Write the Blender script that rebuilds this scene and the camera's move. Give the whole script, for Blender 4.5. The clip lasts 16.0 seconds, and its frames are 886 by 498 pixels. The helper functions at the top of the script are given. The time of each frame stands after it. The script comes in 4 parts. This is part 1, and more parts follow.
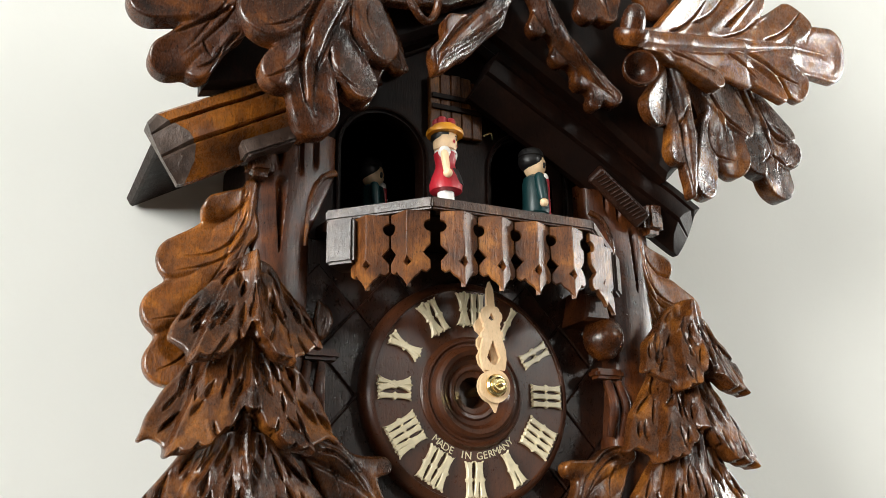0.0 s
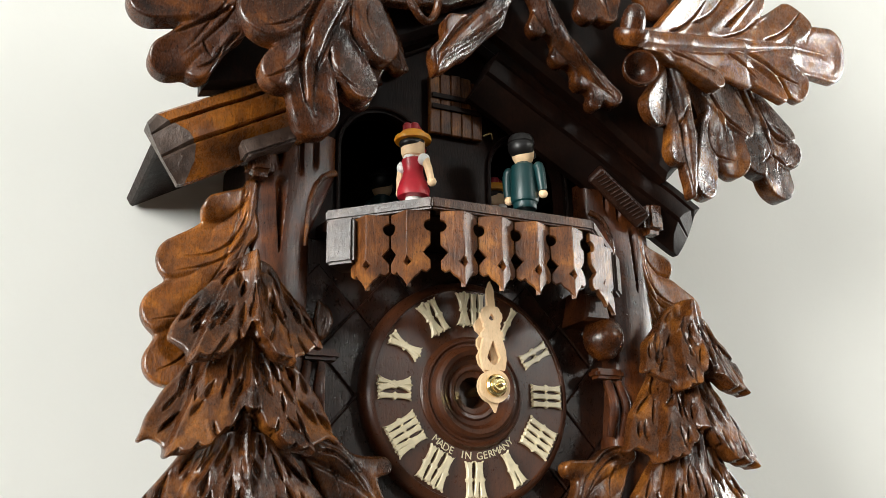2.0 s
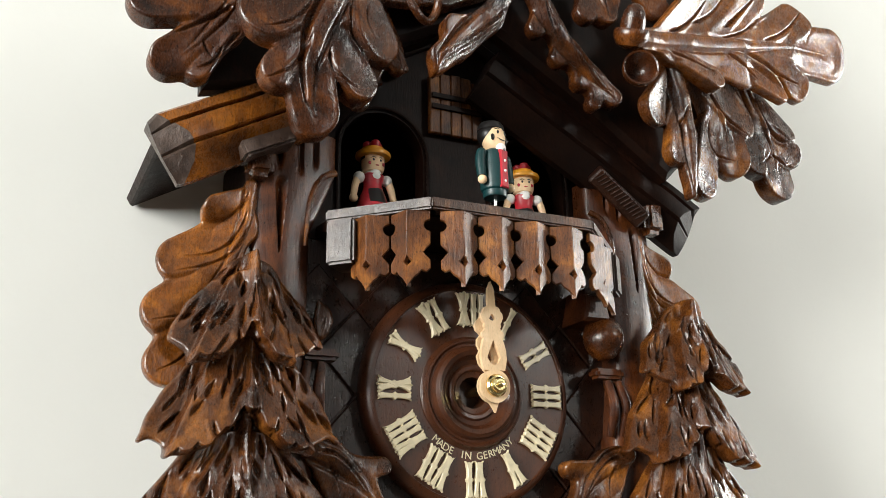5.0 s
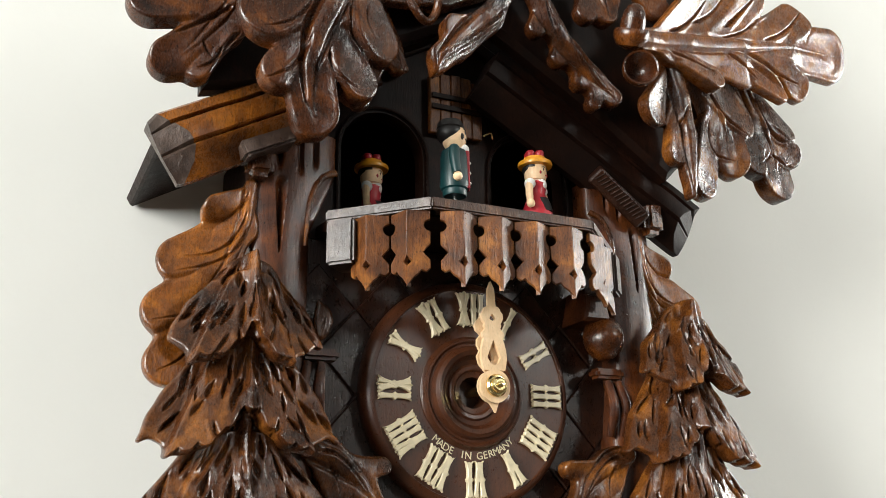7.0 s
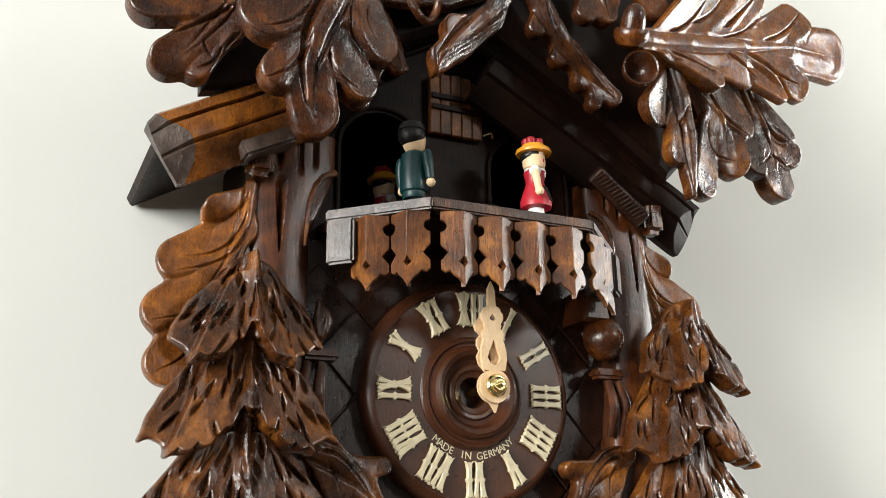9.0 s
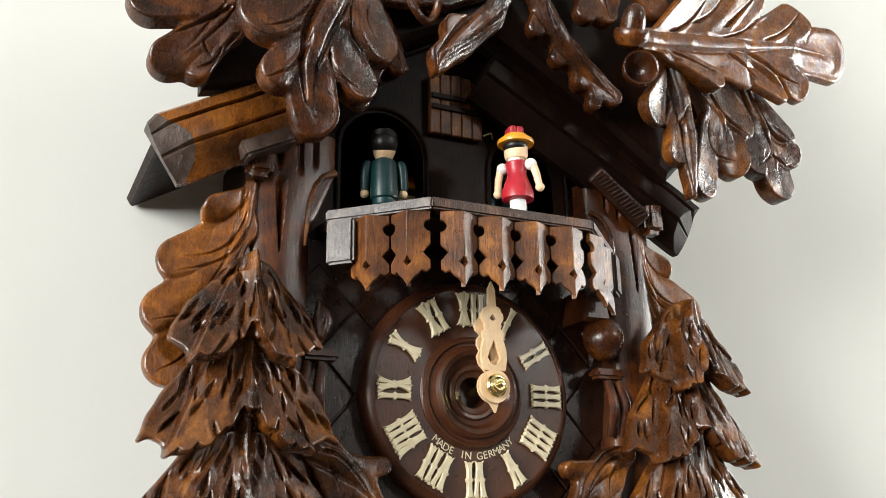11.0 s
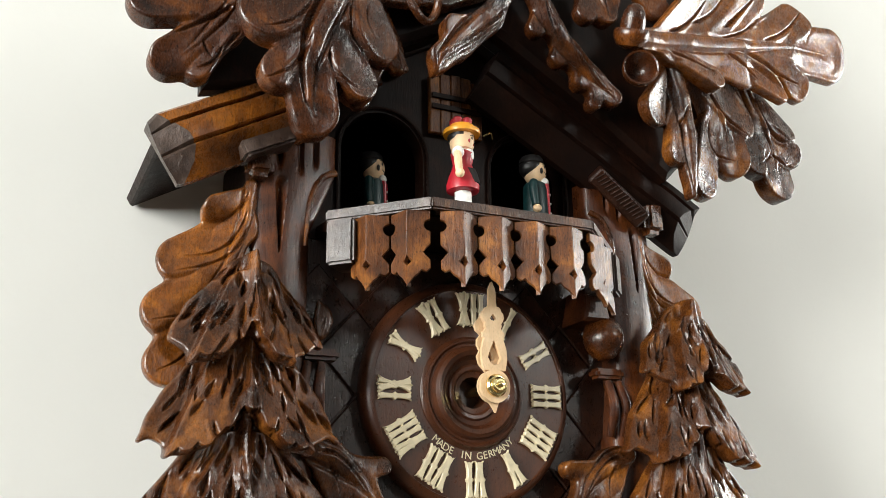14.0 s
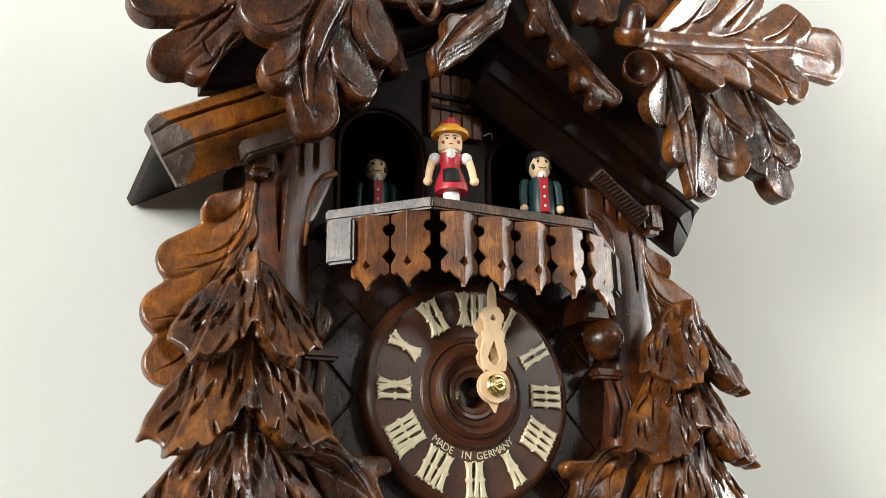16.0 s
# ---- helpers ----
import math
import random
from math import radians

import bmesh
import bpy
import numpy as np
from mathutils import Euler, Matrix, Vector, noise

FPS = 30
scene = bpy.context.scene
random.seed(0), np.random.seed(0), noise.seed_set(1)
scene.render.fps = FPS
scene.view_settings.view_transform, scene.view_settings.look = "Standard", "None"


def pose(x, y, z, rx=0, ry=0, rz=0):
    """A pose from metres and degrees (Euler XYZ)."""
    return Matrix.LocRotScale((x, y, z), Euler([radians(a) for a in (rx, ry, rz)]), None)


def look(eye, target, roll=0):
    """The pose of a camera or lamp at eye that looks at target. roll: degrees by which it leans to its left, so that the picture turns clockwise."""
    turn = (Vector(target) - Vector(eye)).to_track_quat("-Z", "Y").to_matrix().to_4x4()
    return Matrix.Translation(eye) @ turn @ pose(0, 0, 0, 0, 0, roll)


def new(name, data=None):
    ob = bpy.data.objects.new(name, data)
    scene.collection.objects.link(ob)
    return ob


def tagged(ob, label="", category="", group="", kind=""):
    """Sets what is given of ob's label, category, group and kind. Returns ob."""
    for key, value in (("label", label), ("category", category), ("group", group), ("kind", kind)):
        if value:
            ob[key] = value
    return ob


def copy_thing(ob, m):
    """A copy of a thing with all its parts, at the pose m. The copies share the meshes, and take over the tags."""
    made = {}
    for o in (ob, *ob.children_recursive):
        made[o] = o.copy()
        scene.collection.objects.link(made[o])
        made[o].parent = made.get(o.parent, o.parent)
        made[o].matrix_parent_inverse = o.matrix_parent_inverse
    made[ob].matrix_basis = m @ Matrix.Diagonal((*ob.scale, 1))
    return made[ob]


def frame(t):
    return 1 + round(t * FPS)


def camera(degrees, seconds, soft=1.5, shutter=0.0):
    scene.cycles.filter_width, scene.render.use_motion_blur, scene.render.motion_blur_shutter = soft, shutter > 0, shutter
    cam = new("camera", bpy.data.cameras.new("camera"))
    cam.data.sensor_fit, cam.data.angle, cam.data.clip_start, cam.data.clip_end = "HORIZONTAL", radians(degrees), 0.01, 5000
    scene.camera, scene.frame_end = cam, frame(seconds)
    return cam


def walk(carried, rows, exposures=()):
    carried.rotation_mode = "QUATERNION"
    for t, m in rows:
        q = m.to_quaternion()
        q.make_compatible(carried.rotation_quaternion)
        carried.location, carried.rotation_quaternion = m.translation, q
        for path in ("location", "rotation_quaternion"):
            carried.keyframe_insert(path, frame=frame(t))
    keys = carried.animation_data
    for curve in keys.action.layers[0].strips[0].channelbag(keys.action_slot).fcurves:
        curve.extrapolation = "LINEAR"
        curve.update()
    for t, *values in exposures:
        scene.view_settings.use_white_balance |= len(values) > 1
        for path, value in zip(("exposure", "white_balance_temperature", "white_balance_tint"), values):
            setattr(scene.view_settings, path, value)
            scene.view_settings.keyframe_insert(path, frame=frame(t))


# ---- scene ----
Z0 = 1.70                      # height of the dial's centre above the floor
YW = 0.100                     # face of the wall behind the clock

# ---- camera ----
cam = camera(50.39, 16.0, soft=0.4)
EYE = Vector((-0.20006, -0.38458, Z0 - 0.06402))
AZ, EL, ROLL = 0.45158, 0.29905, -1.0416
AIM = EYE + Vector((math.sin(AZ) * math.cos(EL), math.cos(AZ) * math.cos(EL), math.sin(EL)))
STAND = look(EYE, AIM, ROLL)
walk(cam, [(0.0, STAND), (16.0, STAND)], exposures=[(0.0, 0.0), (16.0, 0.0)])

# ---- world and lights ----
world = bpy.data.worlds.new("sky")
scene.world = world
world.use_nodes = True
wn = world.node_tree
sky = wn.nodes.new("ShaderNodeTexSky")
sky.sky_type, sky.sun_disc = "NISHITA", False
sky.sun_elevation, sky.sun_rotation = radians(40), radians(200)
wn.links.new(sky.outputs[0], wn.nodes["Background"].inputs[0])
wn.nodes["Background"].inputs[1].default_value = 0.1


def window_light(name, eye, target, w, h, watts, colour):
    data = bpy.data.lights.new(name, "AREA")
    data.shape, data.size, data.size_y, data.energy, data.color = "RECTANGLE", w, h, watts, colour
    ob = new(name, data)
    ob.matrix_world = look(eye, target)
    return ob


# daylight in unseen openings: one opposite the clock, one high in each side wall; WIN_A holds added fill
HIGH = 3.7                     # height of the ceiling
WIN_A = dict(x=-1.4, w=1.7, z=2.80, h=0.8)
WIN_B = dict(y=-0.40, w=0.7, z=2.22, h=1.3)
WIN_E = dict(x=2.50, w=0.8, z=2.95, h=0.55)
WIN_D = dict(y=-1.35, w=1.5, z=2.20, h=1.6)
window_light("fill_far", (WIN_A["x"], -3.44, WIN_A["z"]), (WIN_A["x"], 0, WIN_A["z"]), 1.6, 0.7, 7, (1, 0.98, 0.91))
window_light("daylight_far_2", (WIN_E["x"], -3.44, WIN_E["z"]), (WIN_E["x"], 0, WIN_E["z"]), 0.7, 0.45, 52, (0.99, 0.99, 0.94))
window_light("daylight_right", (3.14, WIN_B["y"], WIN_B["z"]), (0, WIN_B["y"], WIN_B["z"]), 0.6, 1.2, 116, (0.99, 0.99, 0.94))
window_light("daylight_left", (-2.94, WIN_D["y"], WIN_D["z"]), (0, WIN_D["y"], WIN_D["z"]), 1.4, 1.5, 214, (0.985, 0.99, 0.945))


# ---- materials ----
def material(name, rough=0.5, metal=0.0, coat=0.0):
    m = bpy.data.materials.new(name)
    m.use_nodes = True
    b = m.node_tree.nodes["Principled BSDF"]
    b.inputs["Roughness"].default_value = rough
    b.inputs["Metallic"].default_value = metal
    b.inputs["Coat Weight"].default_value = coat
    b.inputs["Coat Roughness"].default_value = 0.18
    return m, m.node_tree, b


def ramp(nt, fac, stops):
    n = nt.nodes.new("ShaderNodeValToRGB")
    e = n.color_ramp.elements
    while len(e) < len(stops):
        e.new(0.5)
    for el, (p, c) in zip(e, stops):
        el.position, el.color = p, (*c, 1)
    nt.links.new(fac, n.inputs[0])
    return n.outputs[0]


def noise_tex(nt, vec, scale, detail=5, rough=0.6, dist=0.0):
    n = nt.nodes.new("ShaderNodeTexNoise")
    n.inputs["Scale"].default_value, n.inputs["Detail"].default_value = scale, detail
    n.inputs["Roughness"].default_value, n.inputs["Distortion"].default_value = rough, dist
    nt.links.new(vec, n.inputs["Vector"])
    return n.outputs[0]


def stretched(nt, scale):
    tc = nt.nodes.new("ShaderNodeTexCoord")
    info = nt.nodes.new("ShaderNodeObjectInfo")
    shift = nt.nodes.new("ShaderNodeVectorMath")
    shift.operation = "MULTIPLY_ADD"
    nt.links.new(info.outputs["Random"], shift.inputs[0])
    shift.inputs[1].default_value = (3.1, 2.3, 4.7)
    nt.links.new(tc.outputs["Object"], shift.inputs[2])
    mp = nt.nodes.new("ShaderNodeMapping")
    mp.inputs["Scale"].default_value = scale
    nt.links.new(shift.outputs[0], mp.inputs[0])
    return mp.outputs[0]


def mixed(nt, a, b, fac, mode="MULTIPLY"):
    n = nt.nodes.new("ShaderNodeMix")
    n.data_type, n.blend_type = "RGBA", mode
    if isinstance(fac, float):
        n.inputs[0].default_value = fac
    else:
        nt.links.new(fac, n.inputs[0])
    nt.links.new(a, n.inputs[6])
    nt.links.new(b, n.inputs[7])
    return n.outputs[2]


def wood(name, dark, mid, light, rough=0.33, grain=(1, 1, 0.14), fine=900, coat=0.35, bump=0.25, grainy=1.0):
    """Stained and lacquered lime wood: cloudy stain, fine grain along one axis, pores in the lacquer."""
    m, nt, b = material(name, rough, 0, coat)
    v = stretched(nt, grain)
    v1 = stretched(nt, (1, 1, 1))
    cloud = noise_tex(nt, v1, 55, 6, 0.62, 0.5)
    base = ramp(nt, cloud, [(0.30, dark), (0.52, mid), (0.72, light)])
    g = noise_tex(nt, v, fine, 4, 0.7)
    streak = ramp(nt, g, [(0.33, (0.36, 0.30, 0.26)), (0.56, (1, 1, 1))])
    pores = ramp(nt, noise_tex(nt, stretched(nt, (1, 1, 0.3)), 2600, 2, 0.5), [(0.36, (0.25, 0.2, 0.18)), (0.44, (1, 1, 1))])
    nt.links.new(mixed(nt, mixed(nt, base, streak, 0.75 * grainy), pores, 0.7 * grainy), b.inputs["Base Color"])
    wear = noise_tex(nt, v1, 180, 5, 0.65)
    r = nt.nodes.new("ShaderNodeMapRange")
    r.inputs[1].default_value, r.inputs[2].default_value = 0.3, 0.7
    r.inputs[3].default_value, r.inputs[4].default_value = rough - 0.13, rough + 0.18
    nt.links.new(mixed(nt, wear, noise_tex(nt, stretched(nt, (1, 1, 0.45)), 1700, 3, 0.6), 0.55, "MIX"), r.inputs[0])
    nt.links.new(r.outputs[0], b.inputs["Roughness"])
    bp = nt.nodes.new("ShaderNodeBump")
    bp.inputs["Strength"].default_value, bp.inputs["Distance"].default_value = bump, 0.0006
    nt.links.new(mixed(nt, g, wear, 0.22, "MIX"), bp.inputs["Height"])
    nt.links.new(bp.outputs[0], b.inputs["Normal"])
    nt.links.new(bp.outputs[0], b.inputs["Coat Normal"])
    return m


def paint(name, colour, rough=0.35, var=0.12, scale=260, coat=0.2):
    m, nt, b = material(name, rough, 0, coat)
    v = stretched(nt, (1, 1, 1))
    n = noise_tex(nt, v, scale, 4)
    lo, hi = [c * (1 - var) for c in colour], [min(1, c * (1 + var)) for c in colour]
    nt.links.new(ramp(nt, n, [(0.3, lo), (0.7, hi)]), b.inputs["Base Color"])
    bp = nt.nodes.new("ShaderNodeBump")
    bp.inputs["Strength"].default_value, bp.inputs["Distance"].default_value = 0.12, 0.0003
    nt.links.new(noise_tex(nt, v, 900, 3), bp.inputs["Height"])
    nt.links.new(bp.outputs[0], b.inputs["Normal"])
    return m


# one wood in two copies: WOOD_CASE carries the stage's shade, WOOD_FRONT the lit front
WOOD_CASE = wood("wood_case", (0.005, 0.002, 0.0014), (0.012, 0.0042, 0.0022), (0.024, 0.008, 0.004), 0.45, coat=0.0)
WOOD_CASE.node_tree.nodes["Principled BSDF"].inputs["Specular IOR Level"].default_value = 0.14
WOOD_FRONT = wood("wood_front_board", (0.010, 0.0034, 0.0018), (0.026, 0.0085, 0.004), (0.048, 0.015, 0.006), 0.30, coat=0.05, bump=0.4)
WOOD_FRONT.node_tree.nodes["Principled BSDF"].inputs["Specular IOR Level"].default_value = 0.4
WOOD_CARVED = wood("wood_carved", (0.014, 0.004, 0.0016), (0.085, 0.026, 0.0052), (0.30, 0.105, 0.016), 0.25, bump=0.4, coat=0.1)
WOOD_LEAF = wood("wood_leaf", (0.012, 0.0034, 0.0013), (0.062, 0.0170, 0.0036), (0.21, 0.064, 0.009), 0.24, bump=0.35, coat=0.06)
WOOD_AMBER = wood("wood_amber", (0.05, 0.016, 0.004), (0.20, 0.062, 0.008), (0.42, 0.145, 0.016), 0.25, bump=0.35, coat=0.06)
WOOD_DIAL = wood("wood_dial", (0.040, 0.012, 0.0045), (0.066, 0.020, 0.0072), (0.098, 0.031, 0.011), 0.32, bump=0.25, coat=0.1, grainy=0.55)
WOOD_PALE = wood("wood_pale", (0.60, 0.40, 0.22), (0.72, 0.50, 0.29), (0.80, 0.60, 0.38), 0.5, (1, 1, 0.1), 700, 0.05, 0.1, 0.22)
WOOD_SLAT = wood("wood_slat", (0.030, 0.009, 0.003), (0.150, 0.048, 0.009), (0.42, 0.165, 0.032), 0.33, bump=0.6, coat=0.0)
# brown wood greyed: the lacquer's silvery reflection is put into its colour
WOOD_SHEEN = wood("wood_sheen", (0.016, 0.008, 0.005), (0.045, 0.026, 0.018), (0.12, 0.085, 0.07), 0.34, (1, 1, 0.4), 420, 0.04, 0.9)
WOOD_POST = wood("wood_post", (0.020, 0.0055, 0.002), (0.070, 0.019, 0.005), (0.16, 0.047, 0.010), 0.31, bump=0.35, coat=0.05)
WOOD_RAIL = wood("wood_rail", (0.020, 0.007, 0.003), (0.055, 0.019, 0.006), (0.14, 0.050, 0.012), 0.36, bump=0.8, coat=0.0)
WOOD_POST.node_tree.nodes["Principled BSDF"].inputs["Specular IOR Level"].default_value = 0.4
WOOD_SLAT.node_tree.nodes["Principled BSDF"].inputs["Specular IOR Level"].default_value = 0.4
BONE = paint("bone_plastic", (0.68, 0.59, 0.40), 0.32)
RED = paint("red_paint", (0.42, 0.014, 0.026), 0.40, coat=0.08)
GREEN = paint("green_paint", (0.003, 0.032, 0.034), 0.42, coat=0.05)
SKIN = paint("cream_paint", (0.86, 0.60, 0.36), 0.48, coat=0.06)
YELLOW = paint("yellow_paint", (0.80, 0.34, 0.02), 0.35)
WHITE = paint("white_paint", (0.82, 0.80, 0.77), 0.4)
BLACK = paint("black_paint", (0.008, 0.007, 0.007), 0.40, coat=0.0)
BRASS = paint("brass", (0.80, 0.64, 0.30), 0.2)
BRASS.node_tree.nodes["Principled BSDF"].inputs["Metallic"].default_value = 1
STEEL = paint("steel", (0.55, 0.54, 0.52), 0.25)
STEEL.node_tree.nodes["Principled BSDF"].inputs["Metallic"].default_value = 1
PLASTER = paint("wall_paint", (0.80, 0.80, 0.765), 0.75, 0.02, 5, 0)
PLASTER.node_tree.nodes["Bump"].inputs["Strength"].default_value = 0.16
PLASTER.node_tree.nodes["Bump"].inputs["Distance"].default_value = 0.0005
for nd in PLASTER.node_tree.nodes:
    if nd.bl_idname == "ShaderNodeTexNoise" and nd.inputs["Scale"].default_value > 500:
        nd.inputs["Scale"].default_value = 300
# tones of unseen surfaces, set for low reflections and some bounce from above
DADO = paint("dark_wall_paint", (0.09, 0.09, 0.085), 0.8, 0.05, 5, 0)
CEILING = paint("ceiling_paint", (0.30, 0.30, 0.285), 0.8, 0.05, 5, 0)
FLOORING = wood("floorboards", (0.05, 0.028, 0.014), (0.08, 0.045, 0.02), (0.11, 0.06, 0.03), 0.45, (1, 0.1, 1), 40, 0)


# ---- helpers for meshes ----
def finish(bm, mats, name, angle=35):
    bmesh.ops.recalc_face_normals(bm, faces=bm.faces)
    me = bpy.data.meshes.new(name)
    bm.to_mesh(me)
    bm.free()
    for m in (mats if isinstance(mats, (list, tuple)) else [mats]):
        me.materials.append(m)
    me.polygons.foreach_set("use_smooth", [True] * len(me.polygons))
    me.set_sharp_from_angle(angle=radians(angle))
    return me


def part(name, bm, mats, parent, label="", angle=35):
    ob = new(name, finish(bm, mats, name, angle))
    ob.parent = parent
    return tagged(ob, label)


def box(bm, x0, x1, y0, y1, z0, z1, mat=0):
    v = [bm.verts.new((x, y, z)) for x in (x0, x1) for y in (y0, y1) for z in (z0, z1)]
    for f in ((0, 1, 3, 2), (4, 6, 7, 5), (0, 4, 5, 1), (2, 3, 7, 6), (0, 2, 6, 4), (1, 5, 7, 3)):
        bm.faces.new([v[i] for i in f]).material_index = mat
    return v


def prism(bm, pts, front, back, m=None, mat=0, chamfer=0.0):
    """A board: outline pts in (x, z), from y = front to y = back, with an optional chamfer round its front."""
    m = m or Matrix()
    n = len(pts)
    rings = []
    levels = [(front, chamfer), (front + chamfer, 0), (back, 0)] if chamfer else [(front, 0), (back, 0)]
    area = sum(pts[i][0] * pts[(i + 1) % n][1] - pts[(i + 1) % n][0] * pts[i][1] for i in range(n))
    sgn = 1 if area > 0 else -1
    for y, inset in levels:
        ring = []
        for i, (x, z) in enumerate(pts):
            if inset:
                a, c = Vector(pts[i - 1]), Vector(pts[(i + 1) % n])
                d1, d2 = (Vector((x, z)) - a).normalized(), (c - Vector((x, z))).normalized()
                n1, n2 = Vector((-d1.y, d1.x)), Vector((-d2.y, d2.x))
                k = (n1 + n2)
                k = k / max(0.6, k.length_squared / 2)
                x, z = x + sgn * k.x * inset, z + sgn * k.y * inset
            ring.append(bm.verts.new(m @ Vector((x, y, z))))
        rings.append(ring)
    bm.faces.new(rings[0]).material_index = mat
    bm.faces.new(rings[-1][::-1]).material_index = mat
    for a, b in zip(rings, rings[1:]):
        for i in range(n):
            bm.faces.new((a[i], a[(i + 1) % n], b[(i + 1) % n], b[i])).material_index = mat


def lathe(bm, profile, m=None, seg=48, mat=0, axis="y"):
    """Turns (radius, along) pairs round an axis."""
    m = m or Matrix()
    rings = []
    for r, h in profile:
        ring = []
        for i in range(seg):
            a = 2 * math.pi * i / seg
            c, s = r * math.cos(a), r * math.sin(a)
            p = Vector((c, h, s)) if axis == "y" else Vector((c, s, h))
            ring.append(bm.verts.new(m @ p))
        rings.append(ring)
    for a, b in zip(rings, rings[1:]):
        for i in range(seg):
            bm.faces.new((a[i], a[(i + 1) % seg], b[(i + 1) % seg], b[i])).material_index = mat
    for ring in (rings[0], rings[-1]):
        bm.faces.new(ring).material_index = mat


def ball(bm, centre, r, mat=0, seg=16, scale=(1, 1, 1), m=None):
    m = m or Matrix()
    t = m @ Matrix.Translation(centre) @ Matrix.Diagonal((r * scale[0], r * scale[1], r * scale[2], 1))
    made = bmesh.ops.create_uvsphere(bm, u_segments=seg, v_segments=seg * 2 // 3, radius=1, matrix=t)
    for f in {f for v in made["verts"] for f in v.link_faces}:
        f.material_index = mat


def tube(bm, points, radii, seg=10, mat=0, flat=1.0):
    """A tapered rod along points; flat squeezes it towards the wall."""
    pts = [Vector(p) for p in points]
    rings = []
    for i, p in enumerate(pts):
        d = (pts[min(i + 1, len(pts) - 1)] - pts[max(i - 1, 0)]).normalized()
        side = d.cross(Vector((0, 1, 0)))
        side = side.normalized() if side.length > 1e-4 else Vector((1, 0, 0))
        up = side.cross(d)
        rings.append([bm.verts.new(p + (side * math.cos(a) + up * math.sin(a) * flat) * radii[i])
                      for a in (2 * math.pi * k / seg for k in range(seg))])
    for a, b in zip(rings, rings[1:]):
        for i in range(seg):
            bm.faces.new((a[i], a[(i + 1) % seg], b[(i + 1) % seg], b[i])).material_index = mat
    bm.faces.new(rings[0]).material_index = mat
    bm.faces.new(rings[-1]).material_index = mat


def bezier(pts, n):
    """Points along a smooth curve through pts."""
    P = [Vector(p) for p in pts]
    P = [2 * P[0] - P[1]] + P + [2 * P[-1] - P[-2]]
    out = []
    for i in range(1, len(P) - 2):
        for k in range(n):
            t = k / n
            a, b, c, d = P[i - 1:i + 3]
            out.append(0.5 * (2 * b + (c - a) * t + (2 * a - 5 * b + 4 * c - d) * t * t + (3 * b - a - 3 * c + d) * t ** 3))
    out.append(P[-2])
    return out


def sheet(bm, grid, thick, normal, lip=0.0008):
    """Closes a grid of points into a slab: the front as given, a small rounded lip, the back at a thickness."""
    nu, nv = len(grid), len(grid[0])
    front = [[bm.verts.new(p) for p in row] for row in grid]
    back = [[bm.verts.new(p - normal * thick) for p in row] for row in grid]
    for g, flip in ((front, False), (back, True)):
        for i in range(nu - 1):
            for j in range(nv - 1):
                q = (g[i][j], g[i][j + 1], g[i + 1][j + 1], g[i + 1][j])
                bm.faces.new(q[::-1] if flip else q)
    edge = [(i, 0) for i in range(nu)] + [(nu - 1, j) for j in range(1, nv)]
    edge += [(i, nv - 1) for i in range(nu - 2, -1, -1)] + [(0, j) for j in range(nv - 2, 0, -1)]
    for (a, b), (c, d) in zip(edge, edge[1:] + edge[:1]):
        bm.faces.new((front[a][b], front[c][d], back[c][d], back[a][b]))


